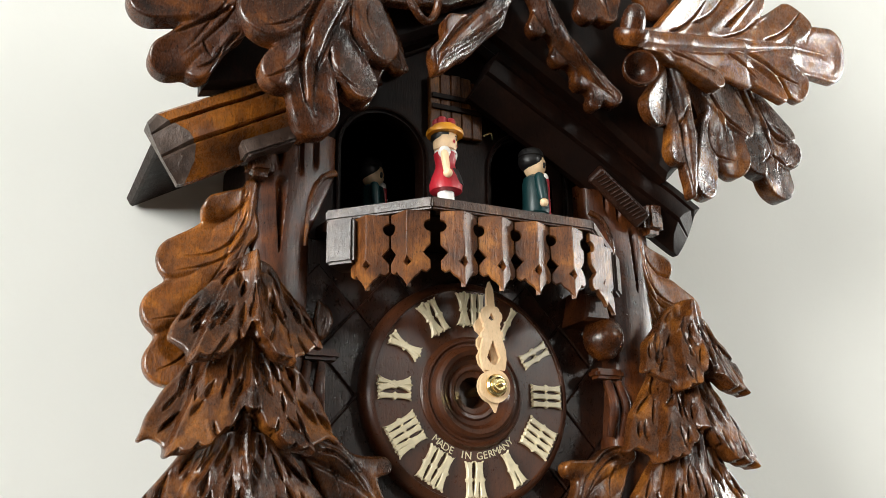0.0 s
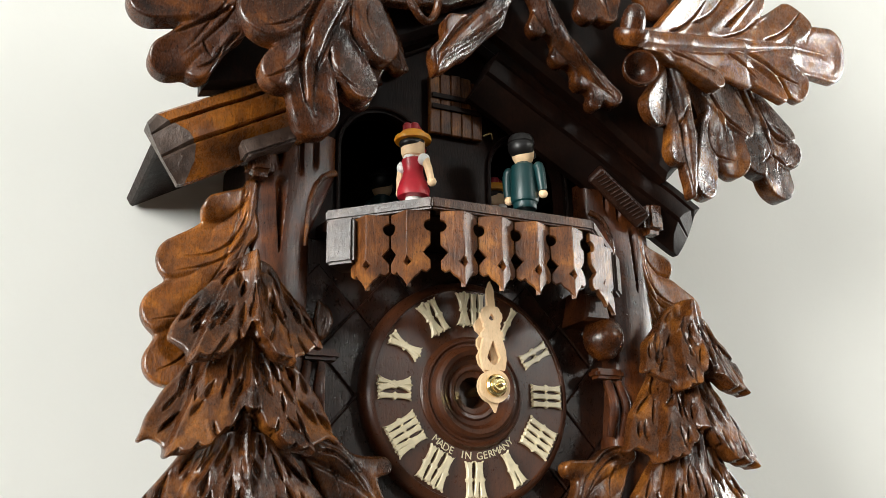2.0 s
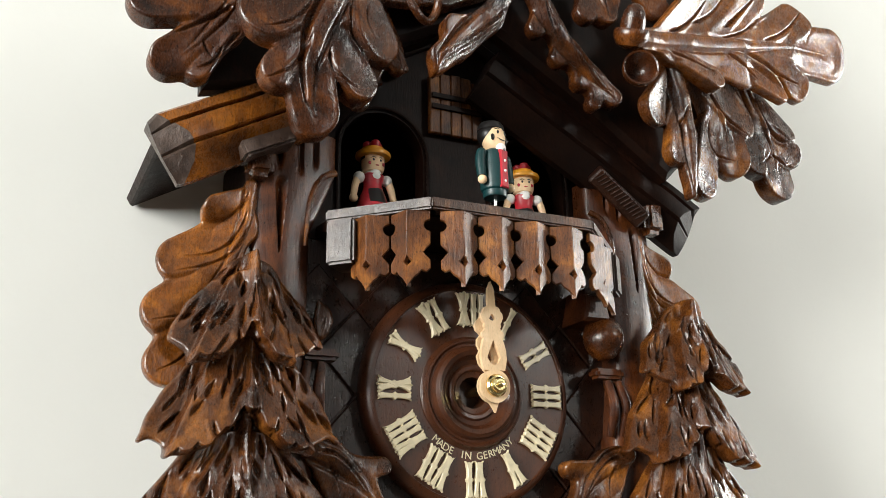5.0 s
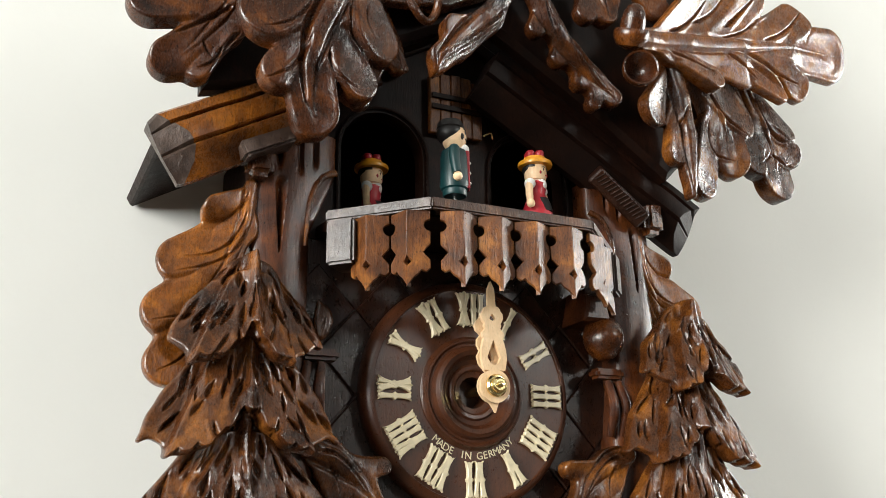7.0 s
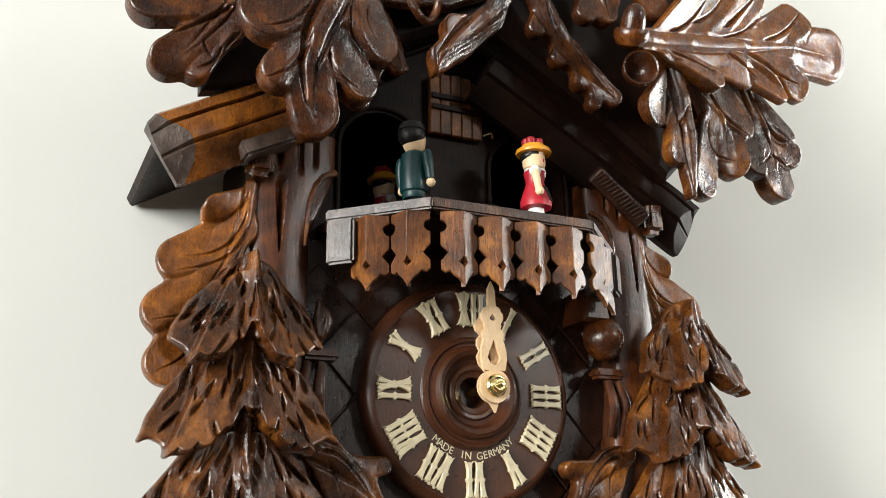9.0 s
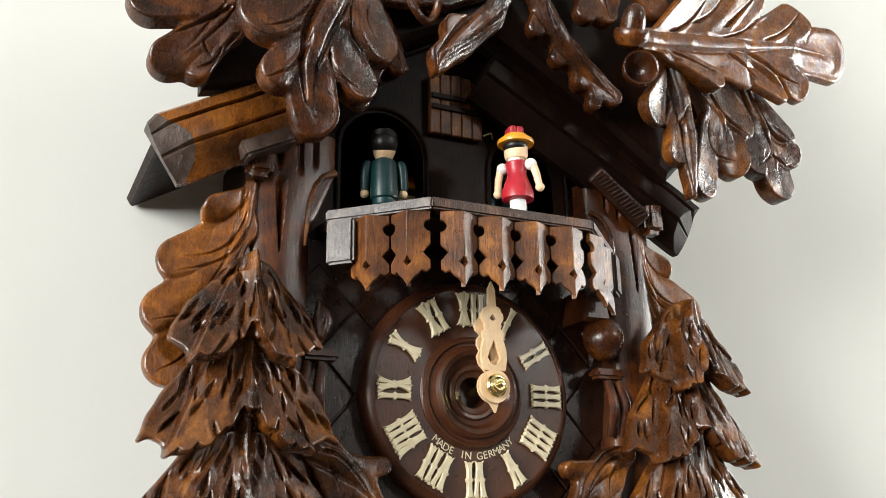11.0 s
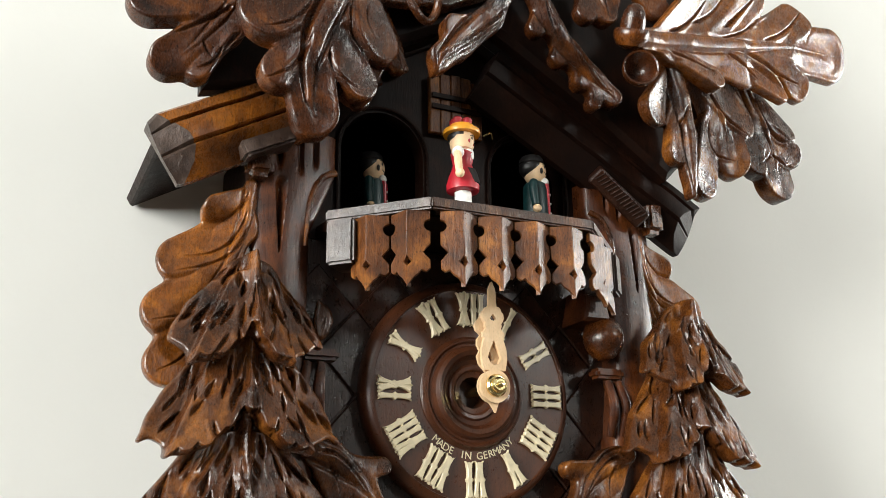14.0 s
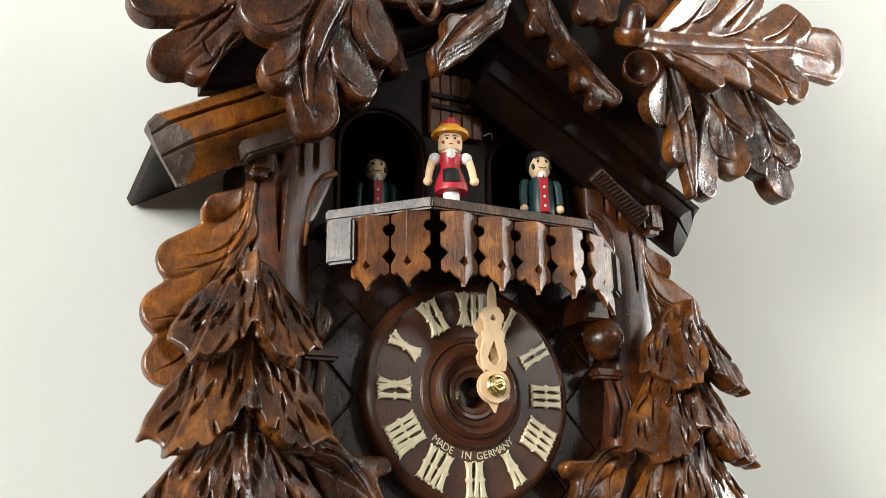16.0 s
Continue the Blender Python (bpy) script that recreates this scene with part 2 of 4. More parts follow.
def carve(spine, lobes, shape, thick=0.0045, step=0.00042, soft=0.0010, relief=None):
    """A slab carved from a board that faces the room. Its outline is the union of tapered limbs: the spine (x, z,
    radius) and the lobes (from x, z to x, z, radii there), all in millimetres. shape(x, z, spine distance) gives the depth of
    its face, relief(limbs) the height carved on it."""
    seg = [(a[0], a[1], b[0], b[1], a[2], b[2]) for a, b in zip(spine, spine[1:])] + list(lobes)
    A, B = np.array([q[:2] for q in seg]) / 1000, np.array([q[2:4] for q in seg]) / 1000
    RA, RB = np.array([q[4] for q in seg]) / 1000, np.array([q[5] for q in seg]) / 1000
    D = B - A
    ns = len(spine) - 1

    def limbs(P):
        rel = P[:, None, :] - A[None]
        t = np.clip((rel * D).sum(2) / (D * D).sum(1), 0, 1)
        off = rel - t[..., None] * D
        dist = np.sqrt((off ** 2).sum(2)) + 1e-9
        side = (rel[..., 0] * D[:, 1] - rel[..., 1] * D[:, 0]) / np.sqrt((D * D).sum(1))
        d = dist - (RA + (RB - RA) * t)
        sd = -soft * np.log(np.exp(-np.clip(d, -0.03, 0.03) / soft).sum(1))
        return sd, d, dist, t, side

    pad = 0.021
    lo, hi = np.minimum(A, B).min(0) - pad, np.maximum(A, B).max(0) + pad
    nx, nz = int((hi[0] - lo[0]) / step) + 2, int((hi[1] - lo[1]) / step) + 2
    gx, gz = np.meshgrid(np.arange(nx), np.arange(nz), indexing="ij")
    P = np.stack([lo[0] + gx.ravel() * step, lo[1] + gz.ravel() * step], 1)
    inside = limbs(P)[0] < 0
    I = inside.reshape(nx, nz)
    cells = I[:-1, :-1] | I[1:, :-1] | I[:-1, 1:] | I[1:, 1:]
    ci, cj = np.nonzero(cells)
    quad = np.stack([ci * nz + cj, (ci + 1) * nz + cj, (ci + 1) * nz + cj + 1, ci * nz + cj + 1], 1)
    used = np.unique(quad)
    index = np.full(nx * nz, -1)
    index[used] = np.arange(len(used))
    quad, P, out = index[quad], P[used], ~inside[used]
    for _ in range(3):
        h = 1e-5
        Q = P[out]
        sd = limbs(Q)[0]
        g = np.stack([limbs(Q + [h, 0])[0] - sd, limbs(Q + [0, h])[0] - sd], 1) / h
        P[out] = Q - g * (sd / np.maximum((g ** 2).sum(1), 0.2))[:, None]
    L = limbs(P)
    ds = L[2][:, :ns].min(1)
    height = relief(P, L, ds, ns)
    for _ in range(1):
        total, weight = np.zeros(len(P)), np.zeros(len(P))
        for a, b in ((0, 1), (1, 2), (2, 3), (3, 0)):
            for u, v in ((a, b), (b, a)):
                np.add.at(total, quad[:, u], height[quad[:, v]])
                np.add.at(weight, quad[:, u], 1)
        height = 0.6 * height + 0.4 * total / weight
    Y = shape(P[:, 0], P[:, 1], ds)
    n = len(P)
    verts = np.concatenate([np.stack([P[:, 0], Y - height, P[:, 1]], 1), np.stack([P[:, 0], Y + thick, P[:, 1]], 1)])
    edges = np.concatenate([quad[:, [0, 1]], quad[:, [1, 2]], quad[:, [2, 3]], quad[:, [3, 0]]])
    key = np.sort(edges, 1)
    _, first, times = np.unique(key[:, 0] * n + key[:, 1], return_index=True, return_counts=True)
    rim = edges[first[times == 1]]
    walls = np.stack([rim[:, 1], rim[:, 0], rim[:, 0] + n, rim[:, 1] + n], 1)
    faces = np.concatenate([quad, quad[:, ::-1] + n, walls])
    me = bpy.data.meshes.new("carving")
    me.from_pydata(verts.tolist(), [], faces.tolist())
    return me


def carved_part(name, me, mat, label, angle):
    me.materials.append(mat)
    me.polygons.foreach_set("use_smooth", [True] * len(me.polygons))
    me.set_sharp_from_angle(angle=radians(angle))
    ob = new(name, me)
    ob.parent = clock
    return tagged(ob, label)


def rough_noise(P, scale, seed):
    return np.array([noise.noise(Vector((x * scale, z * scale, seed * 7.3))) for x, z in P])


def notch_cut(d, width):
    """A V-shaped cut: 1 on its line, 0 beyond its width."""
    return np.clip(1 - np.abs(d) / width, 0, 1)


def gouge_line(P, v, n=14):
    """Distance to a curved gouge through three points, and how far along it each point lies."""
    a, b, c = (np.array(v[i:i + 2]) / 1000 for i in (0, 2, 4))
    u = np.linspace(0, 1, n)[:, None]
    mid = 2 * b - (a + c) / 2
    Q = (1 - u) ** 2 * a + 2 * u * (1 - u) * mid + u ** 2 * c
    best, along, side = np.full(len(P), 1.0), np.zeros(len(P)), np.zeros(len(P))
    for k in range(n - 1):
        d = Q[k + 1] - Q[k]
        rel = P - Q[k]
        t = np.clip(rel @ d / (d @ d), 0, 1)
        dist = np.hypot(*(rel - t[:, None] * d).T)
        near = dist < best
        best[near], along[near] = dist[near], (k + t[near]) / (n - 1)
        side[near] = np.sign(rel[near, 0] * d[1] - rel[near, 1] * d[0])
    return best, along, side


def leaf_relief(seed, veins, rib=1.0, cup=4.0):
    """A smooth blade: lobes that tilt gently into each other, curved gouges for veins, a rounded midrib beside one deep cut."""
    rnd = random.Random(seed)
    tilts = np.array([rnd.choice((-1, 1)) * rnd.uniform(0.12, 0.34) for _ in range(30)])
    lifts = np.array([rnd.uniform(-0.0018, 0.0018) for _ in range(30)])

    def relief(P, L, ds, ns):
        sd, d, dist, t, side = L
        rows = np.arange(len(P))
        near = np.argmin(dist[:, :ns], 1)
        prog = (near + t[rows, near]) / ns
        h = -0.0011 * (1 - np.clip(-sd / 0.0012, 0, 1)) ** 2
        # every lobe leans its own way, blended where they meet
        w = np.exp(-np.clip(d[:, ns:], -0.03, 0.05) / 0.0022)
        w /= w.sum(1, keepdims=True) + 1e-9
        m = d.shape[1] - ns
        out = np.clip((ds - 0.003) / 0.008, 0, 1)
        h += out * (w * (tilts[:m] * np.clip(side[:, ns:], -0.012, 0.012) + lifts[:m] + 0.0009 * (t[:, ns:] - 0.4))).sum(1)
        h -= out * 0.0011 * (1 - np.clip((w.max(1) - 0.5) / 0.32, 0, 1)) * (0.3 + 0.7 * np.clip(1 + sd / 0.012, 0, 1))
        h += cup * np.minimum(dist[:, ns:].min(1), 0.011) ** 2
        for v in veins:
            far, u, sgn = gouge_line(P, v)
            wide = v[6] / 1000 * 0.62 * np.clip(u * 5 + 0.25, 0, 1) * np.sqrt(np.clip(1.06 - u, 0, 1)) + 1e-5
            h -= 1.9 * wide * notch_cut(far, wide)
            h += 0.45 * wide * np.exp(-((far - 1.7 * wide) / wide) ** 2) * (sgn > 0)
        sp = np.sign(side[rows, near]) * ds
        taper = np.clip((1.02 - prog) * 1.6, 0.15, 1)
        wid = 0.0030 * taper * min(rib, 1.4)
        h += rib * 0.0011 * taper * np.sqrt(np.clip(1 - (ds / wid) ** 2, 0, 1))
        h -= rib * 0.0014 * taper * notch_cut(sp - wid * 1.35, wid * 0.5)
        h -= rib * 0.0004 * taper * notch_cut(sp + wid * 1.2, wid * 0.4)
        h += 0.00018 * rough_noise(P, 45, seed) + 0.00007 * rough_noise(P, 300, seed)
        return h

    return relief


def spray_relief(seed, apex, inner, notch):
    """Two layers of blades, the inner ones standing proud of the outer, with leaf-shaped gouges that fan out from the apex."""
    rnd = random.Random(seed)
    cuts = []
    for side in (-1, 1):
        for n in range(27):
            a = (n % 9 + 0.5 + rnd.uniform(-0.35, 0.35)) / 9 * 0.98
            r0 = notch / 1000 * ((0.52, 0.82, 1.12)[n // 9] + rnd.uniform(-0.12, 0.12))
            cuts.append((side * a, r0, r0 + rnd.uniform(0.008, 0.017), rnd.uniform(0.0009, 0.0018), rnd.uniform(0.0022, 0.0036), rnd.uniform(-0.10, 0.10)))

    def relief(P, L, ds, ns):
        sd, d, dist, t, side = L
        din = d[:, inner].min(1)
        dx, dz = P[:, 0] - apex[0] / 1000, apex[1] / 1000 + 0.010 - P[:, 1]
        ang, far = np.arctan2(dx, np.maximum(dz, 0.001)), np.hypot(dx, dz)
        # crisp front blades with a proud rim, the rear ones hollow towards them
        f = np.clip(0.5 - din / 0.0012, 0, 1)
        f = f * f * (3 - 2 * f)
        h = f * (0.0058 - 0.10 * np.clip(-din, 0, 0.010)) - (1 - f) * 0.05 * np.minimum(-sd, 0.010)
        # raised middle line with a hollow at both sides
        h += 0.0022 * np.sqrt(notch_cut(dx, 0.0022)) - 0.0010 * notch_cut(np.abs(dx) - 0.0042, 0.0026)
        h += 0.0007 * np.sin(np.abs(ang) * 13 + seed) * np.clip(far * 40 - 0.5, 0, 1)
        for a, r0, r1, w, deep, skew in cuts:
            u = np.clip((far - r0) / (r1 - r0), 0, 1)
            bell = np.sin(np.pi * u ** 1.4)
            off = (ang - a - skew * (u - 0.5)) * far
            h -= deep * bell ** 0.6 * notch_cut(off, w * bell + 1e-5) * ((u > 0) & (u < 1))
            h += 0.0006 * bell * notch_cut(off - np.sign(a) * w * 1.5, w * 0.7) * ((u > 0) & (u < 1))
        h -= 0.0009 * (1 - np.clip(-sd / 0.0010, 0, 1)) ** 2
        h += 0.0003 * rough_noise(P, 60, seed) + 0.00012 * rough_noise(P, 330, seed)
        return h

    return relief


# ---- the room ----
# unseen but for the wall behind the clock; dark walls keep lacquer reflections low
def slab(name, x0, x1, y0, y1, z0, z1, mat, label):
    bm = bmesh.new()
    box(bm, x0, x1, y0, y1, z0, z1)
    return tagged(new(name, finish(bm, mat, name)), label, kind="structure")


def pierced_wall(name, axis, at, thick, a0, a1, z0, z1, wa0, wa1, wz0, wz1, label):
    """A wall with one window opening through it."""
    bm = bmesh.new()
    for b0, b1, c0, c1 in ((a0, wa0, z0, z1), (wa1, a1, z0, z1), (wa0, wa1, z0, wz0), (wa0, wa1, wz1, z1)):
        if axis == "y":
            box(bm, b0, b1, at - thick, at, c0, c1)
        else:
            box(bm, at, at + thick, b0, b1, c0, c1)
    return tagged(new(name, finish(bm, DADO, name)), label, kind="structure")


slab("wall_north", -3.0, 3.2, YW, YW + 0.12, 0, HIGH, PLASTER, "off-white painted plaster wall behind the clock")
pierced_wall("wall_west", "x", -3.12, 0.12, -3.5, YW + 0.12, 0, HIGH, WIN_D["y"] - WIN_D["w"] / 2, WIN_D["y"] + WIN_D["w"] / 2,
             WIN_D["z"] - WIN_D["h"] / 2, WIN_D["z"] + WIN_D["h"] / 2, "unseen dark grey wall added with a window opening")
pierced_wall("wall_south", "y", -3.5, 0.15, -3.12, 0.6, 0, HIGH, WIN_A["x"] - WIN_A["w"] / 2, WIN_A["x"] + WIN_A["w"] / 2,
             WIN_A["z"] - WIN_A["h"] / 2, WIN_A["z"] + WIN_A["h"] / 2, "unseen dark grey wall added with a window opening")
pierced_wall("wall_south_2", "y", -3.5, 0.15, 0.6, 3.35, 0, HIGH, WIN_E["x"] - WIN_E["w"] / 2, WIN_E["x"] + WIN_E["w"] / 2,
             WIN_E["z"] - WIN_E["h"] / 2, WIN_E["z"] + WIN_E["h"] / 2, "unseen dark grey wall added with a window opening")
pierced_wall("wall_east", "x", 3.2, 0.15, -3.5, YW + 0.12, 0, HIGH, WIN_B["y"] - WIN_B["w"] / 2, WIN_B["y"] + WIN_B["w"] / 2,
             WIN_B["z"] - WIN_B["h"] / 2, WIN_B["z"] + WIN_B["h"] / 2, "unseen dark grey wall added with a window opening")
slab("floor", -3.12, 3.35, -3.65, YW + 0.12, -0.1, 0, FLOORING, "plain wooden floor")
slab("ceiling", -3.12, 3.35, -3.65, YW + 0.12, HIGH, HIGH + 0.1, CEILING, "light grey painted ceiling")

# ---- the clock ----
clock = tagged(new("cuckoo_clock"), "dark walnut-stained carved cuckoo clock hung on a white wall", "cuckoo clock")
clock.location = (0, 0, Z0)
MIRROR = (-1, 1)


def case():
    # back box behind the stage and the dial
    bm = bmesh.new()
    box(bm, -0.098, -0.090, 0.020, 0.099, -0.11, 0.128)
    part("side_panel", bm, WOOD_CASE, clock)
    bm = bmesh.new()
    box(bm, 0.090, 0.098, 0.020, 0.099, -0.11, 0.128)
    part("side_panel", bm, WOOD_CASE, clock)
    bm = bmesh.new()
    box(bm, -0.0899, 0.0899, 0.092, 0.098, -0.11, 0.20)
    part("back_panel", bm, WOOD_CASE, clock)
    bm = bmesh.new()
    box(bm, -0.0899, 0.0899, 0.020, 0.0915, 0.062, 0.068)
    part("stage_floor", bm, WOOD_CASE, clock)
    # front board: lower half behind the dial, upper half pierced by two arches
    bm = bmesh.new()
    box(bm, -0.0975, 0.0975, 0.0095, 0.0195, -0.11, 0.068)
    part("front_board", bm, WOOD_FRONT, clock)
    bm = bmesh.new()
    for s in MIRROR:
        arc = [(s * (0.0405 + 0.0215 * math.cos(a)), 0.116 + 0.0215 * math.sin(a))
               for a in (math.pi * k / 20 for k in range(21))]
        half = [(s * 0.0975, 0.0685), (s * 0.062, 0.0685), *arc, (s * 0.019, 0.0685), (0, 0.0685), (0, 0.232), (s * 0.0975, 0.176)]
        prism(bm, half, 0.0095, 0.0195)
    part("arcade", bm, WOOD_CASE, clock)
    # raised moulding that follows the arches
    for s in MIRROR:
        bm = bmesh.new()
        arc = [(s * (0.0405 + 0.0235 * math.cos(a)), 0.0085, 0.116 + 0.0235 * math.sin(a)) for a in (math.pi * k / 24 for k in range(25))]
        tube(bm, [(s * 0.064, 0.0085, 0.069)] + arc + [(s * 0.017, 0.0085, 0.069)], [0.0008] * 27, 8)
        part("arch_moulding", bm, WOOD_CASE, clock)
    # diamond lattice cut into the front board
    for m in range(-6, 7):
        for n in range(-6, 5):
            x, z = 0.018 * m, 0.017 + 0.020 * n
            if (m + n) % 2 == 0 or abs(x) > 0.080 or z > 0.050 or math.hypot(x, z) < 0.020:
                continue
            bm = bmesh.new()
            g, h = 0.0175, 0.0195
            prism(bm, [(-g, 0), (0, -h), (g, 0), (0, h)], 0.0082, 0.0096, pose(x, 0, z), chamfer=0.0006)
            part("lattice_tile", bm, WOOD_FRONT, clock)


case()


def roof():
    pitch = radians(30)
    for s in MIRROR:
        bm = bmesh.new()
        m = pose(-0.145 if s < 0 else 0.118, 0, 0.103 if s < 0 else 0.1186) @ Matrix.Rotation(s * pitch, 4, "Y")
        box(bm, *sorted((0.0, -s * (0.172 if s < 0 else 0.141))), 0.004, 0.0985, 0.0, 0.006)
        bm.transform(m)
        bmesh.ops.bevel(bm, geom=bm.edges[:], offset=0.001, segments=1, affect="EDGES")
        part("roof_panel", bm, WOOD_CASE, clock, "plain stained roof board reaching back to the wall")
    # bargeboards carved like split logs, their ends cut back at a slant
    pitch = radians(29)
    for s, bx, by, bz in ((-1, -0.1465, -0.0200, 0.0905), (1, 0.1320, -0.0120, 0.0925)):
        bm = bmesh.new()
        n = 44
        log = [(0.0150, 0.0030), (0.0135, 0.0004), (0.0098, 0.0), (0.0088, 0.0026), (0.0078, 0.0), (0.0030, -0.0006), (-0.0006, 0.0002), (-0.0018, 0.0028), (-0.0030, 0.0006),
               (-0.0085, 0.0040), (-0.0150, 0.0090), (-0.0150, 0.0130), (0.0150, 0.0180)]
        d = Vector((-s * math.cos(pitch), 0, math.sin(pitch)))
        up = Vector((s * math.sin(pitch), 0, math.cos(pitch)))
        base = Vector((bx, by, bz))
        rings = []
        for i in range(n + 1):
            k = (i - 1) / (n - 1)
            u = 0.0 if i == 0 else 0.0115 + k * (0.062 if s < 0 else 0.130)
            wob = 0.0007 * noise.noise(Vector((u * 60, s, 0)))
            ring = []
            for a, b in log:
                if i == 0:
                    a, b = a * 0.97, max(b, 0.0085)
                bend = 0.0016 * math.cos(a * 90) if i == 0 else 0.0
                if i and k < 0.12:
                    bend = (0.12 - k) / 0.12 * 0.0090 * min(1.0, ((a + 0.0015) / 0.0135) ** 2)
                ring.append(bm.verts.new(base + d * (u - bend) + up * (a + wob * 0.6 * math.sin(u * 70 + a * 300)) + Vector((0, b + wob, 0))))
            rings.append(ring)
        for a, b in zip(rings, rings[1:]):
            for i in range(len(log)):
                bm.faces.new((a[i], a[(i + 1) % len(log)], b[(i + 1) % len(log)], b[i])).material_index = a is rings[0]
        bm.faces.new(rings[-1])
        # slot 1 is the cut end; on the left its sheen is painted in
        bm.faces.new(rings[0]).material_index = 1
        # same wood twice: left painted as lit, right as shaded by the leaves
        part("bargeboard", bm, [WOOD_AMBER, WOOD_SHEEN] if s < 0 else [WOOD_CASE, WOOD_CASE], clock, "bargeboard carved as a split log", 24)
    # plain corbel under one slope, a scored one under the other
    bm = bmesh.new()
    box(bm, -0.0125, 0.0125, -0.0050, 0.0100, -0.0036, 0.0036)
    bmesh.ops.bevel(bm, geom=bm.edges[:], offset=0.0012, segments=2, affect="EDGES")
    bm.transform(pose(-0.1045, -0.0160, 0.0998, 0, -27, 0))
    part("corbel", bm, WOOD_SHEEN, clock, "corbel with grey sheen in its colour")
    bm = bmesh.new()
    box(bm, -0.0180, 0.0180, -0.0030, 0.0130, -0.0050, 0.0050)
    bmesh.ops.bevel(bm, geom=bm.edges[:], offset=0.0010, segments=1, affect="EDGES")
    at = pose(0.0822, -0.0120, 0.1035, 0, 38, 0) @ pose(0, 0, 0, 42, 0, 0)
    bm.transform(at)
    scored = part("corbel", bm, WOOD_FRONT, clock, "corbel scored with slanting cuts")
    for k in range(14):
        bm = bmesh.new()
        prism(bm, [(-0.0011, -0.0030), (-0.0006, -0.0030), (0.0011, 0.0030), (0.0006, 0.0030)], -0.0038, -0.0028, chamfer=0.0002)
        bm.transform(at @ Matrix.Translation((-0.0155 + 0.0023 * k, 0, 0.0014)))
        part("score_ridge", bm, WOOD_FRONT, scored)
    # short stub ends that edge the gable, added where its trim shows glints
    for x, z, turn in ((0.0472, 0.1436, 30), (0.0582, 0.1352, 30), (-0.0330, 0.1600, -32), (-0.0470, 0.1500, -32)):
        bm = bmesh.new()
        box(bm, -0.0032, 0.0032, -0.0028, 0.0060, -0.0024, 0.0024)
        bmesh.ops.bevel(bm, geom=bm.edges[:], offset=0.0012, segments=1, affect="EDGES")
        bm.transform(pose(x, 0.0035, z, 0, turn, 24))
        part("gable_stub", bm, WOOD_POST, clock)


def crown():
    # backs the gaps between leaves with dark; its unseen top shades the wall
    bm = bmesh.new()
    prism(bm, [(-0.134, 0.119), (-0.137, 0.180), (-0.128, 0.262), (-0.085, 0.330), (0.0, 0.372), (0.085, 0.330), (0.140, 0.280), (0.165, 0.170), (0.110, 0.115), (0.060, 0.150), (0.0, 0.185), (-0.050, 0.158), (-0.090, 0.130)], -0.0195, -0.0100, chamfer=0.003)
    part("crown_board", bm, WOOD_CASE, clock, "dark board that carries the crown of leaves")


roof()
crown()


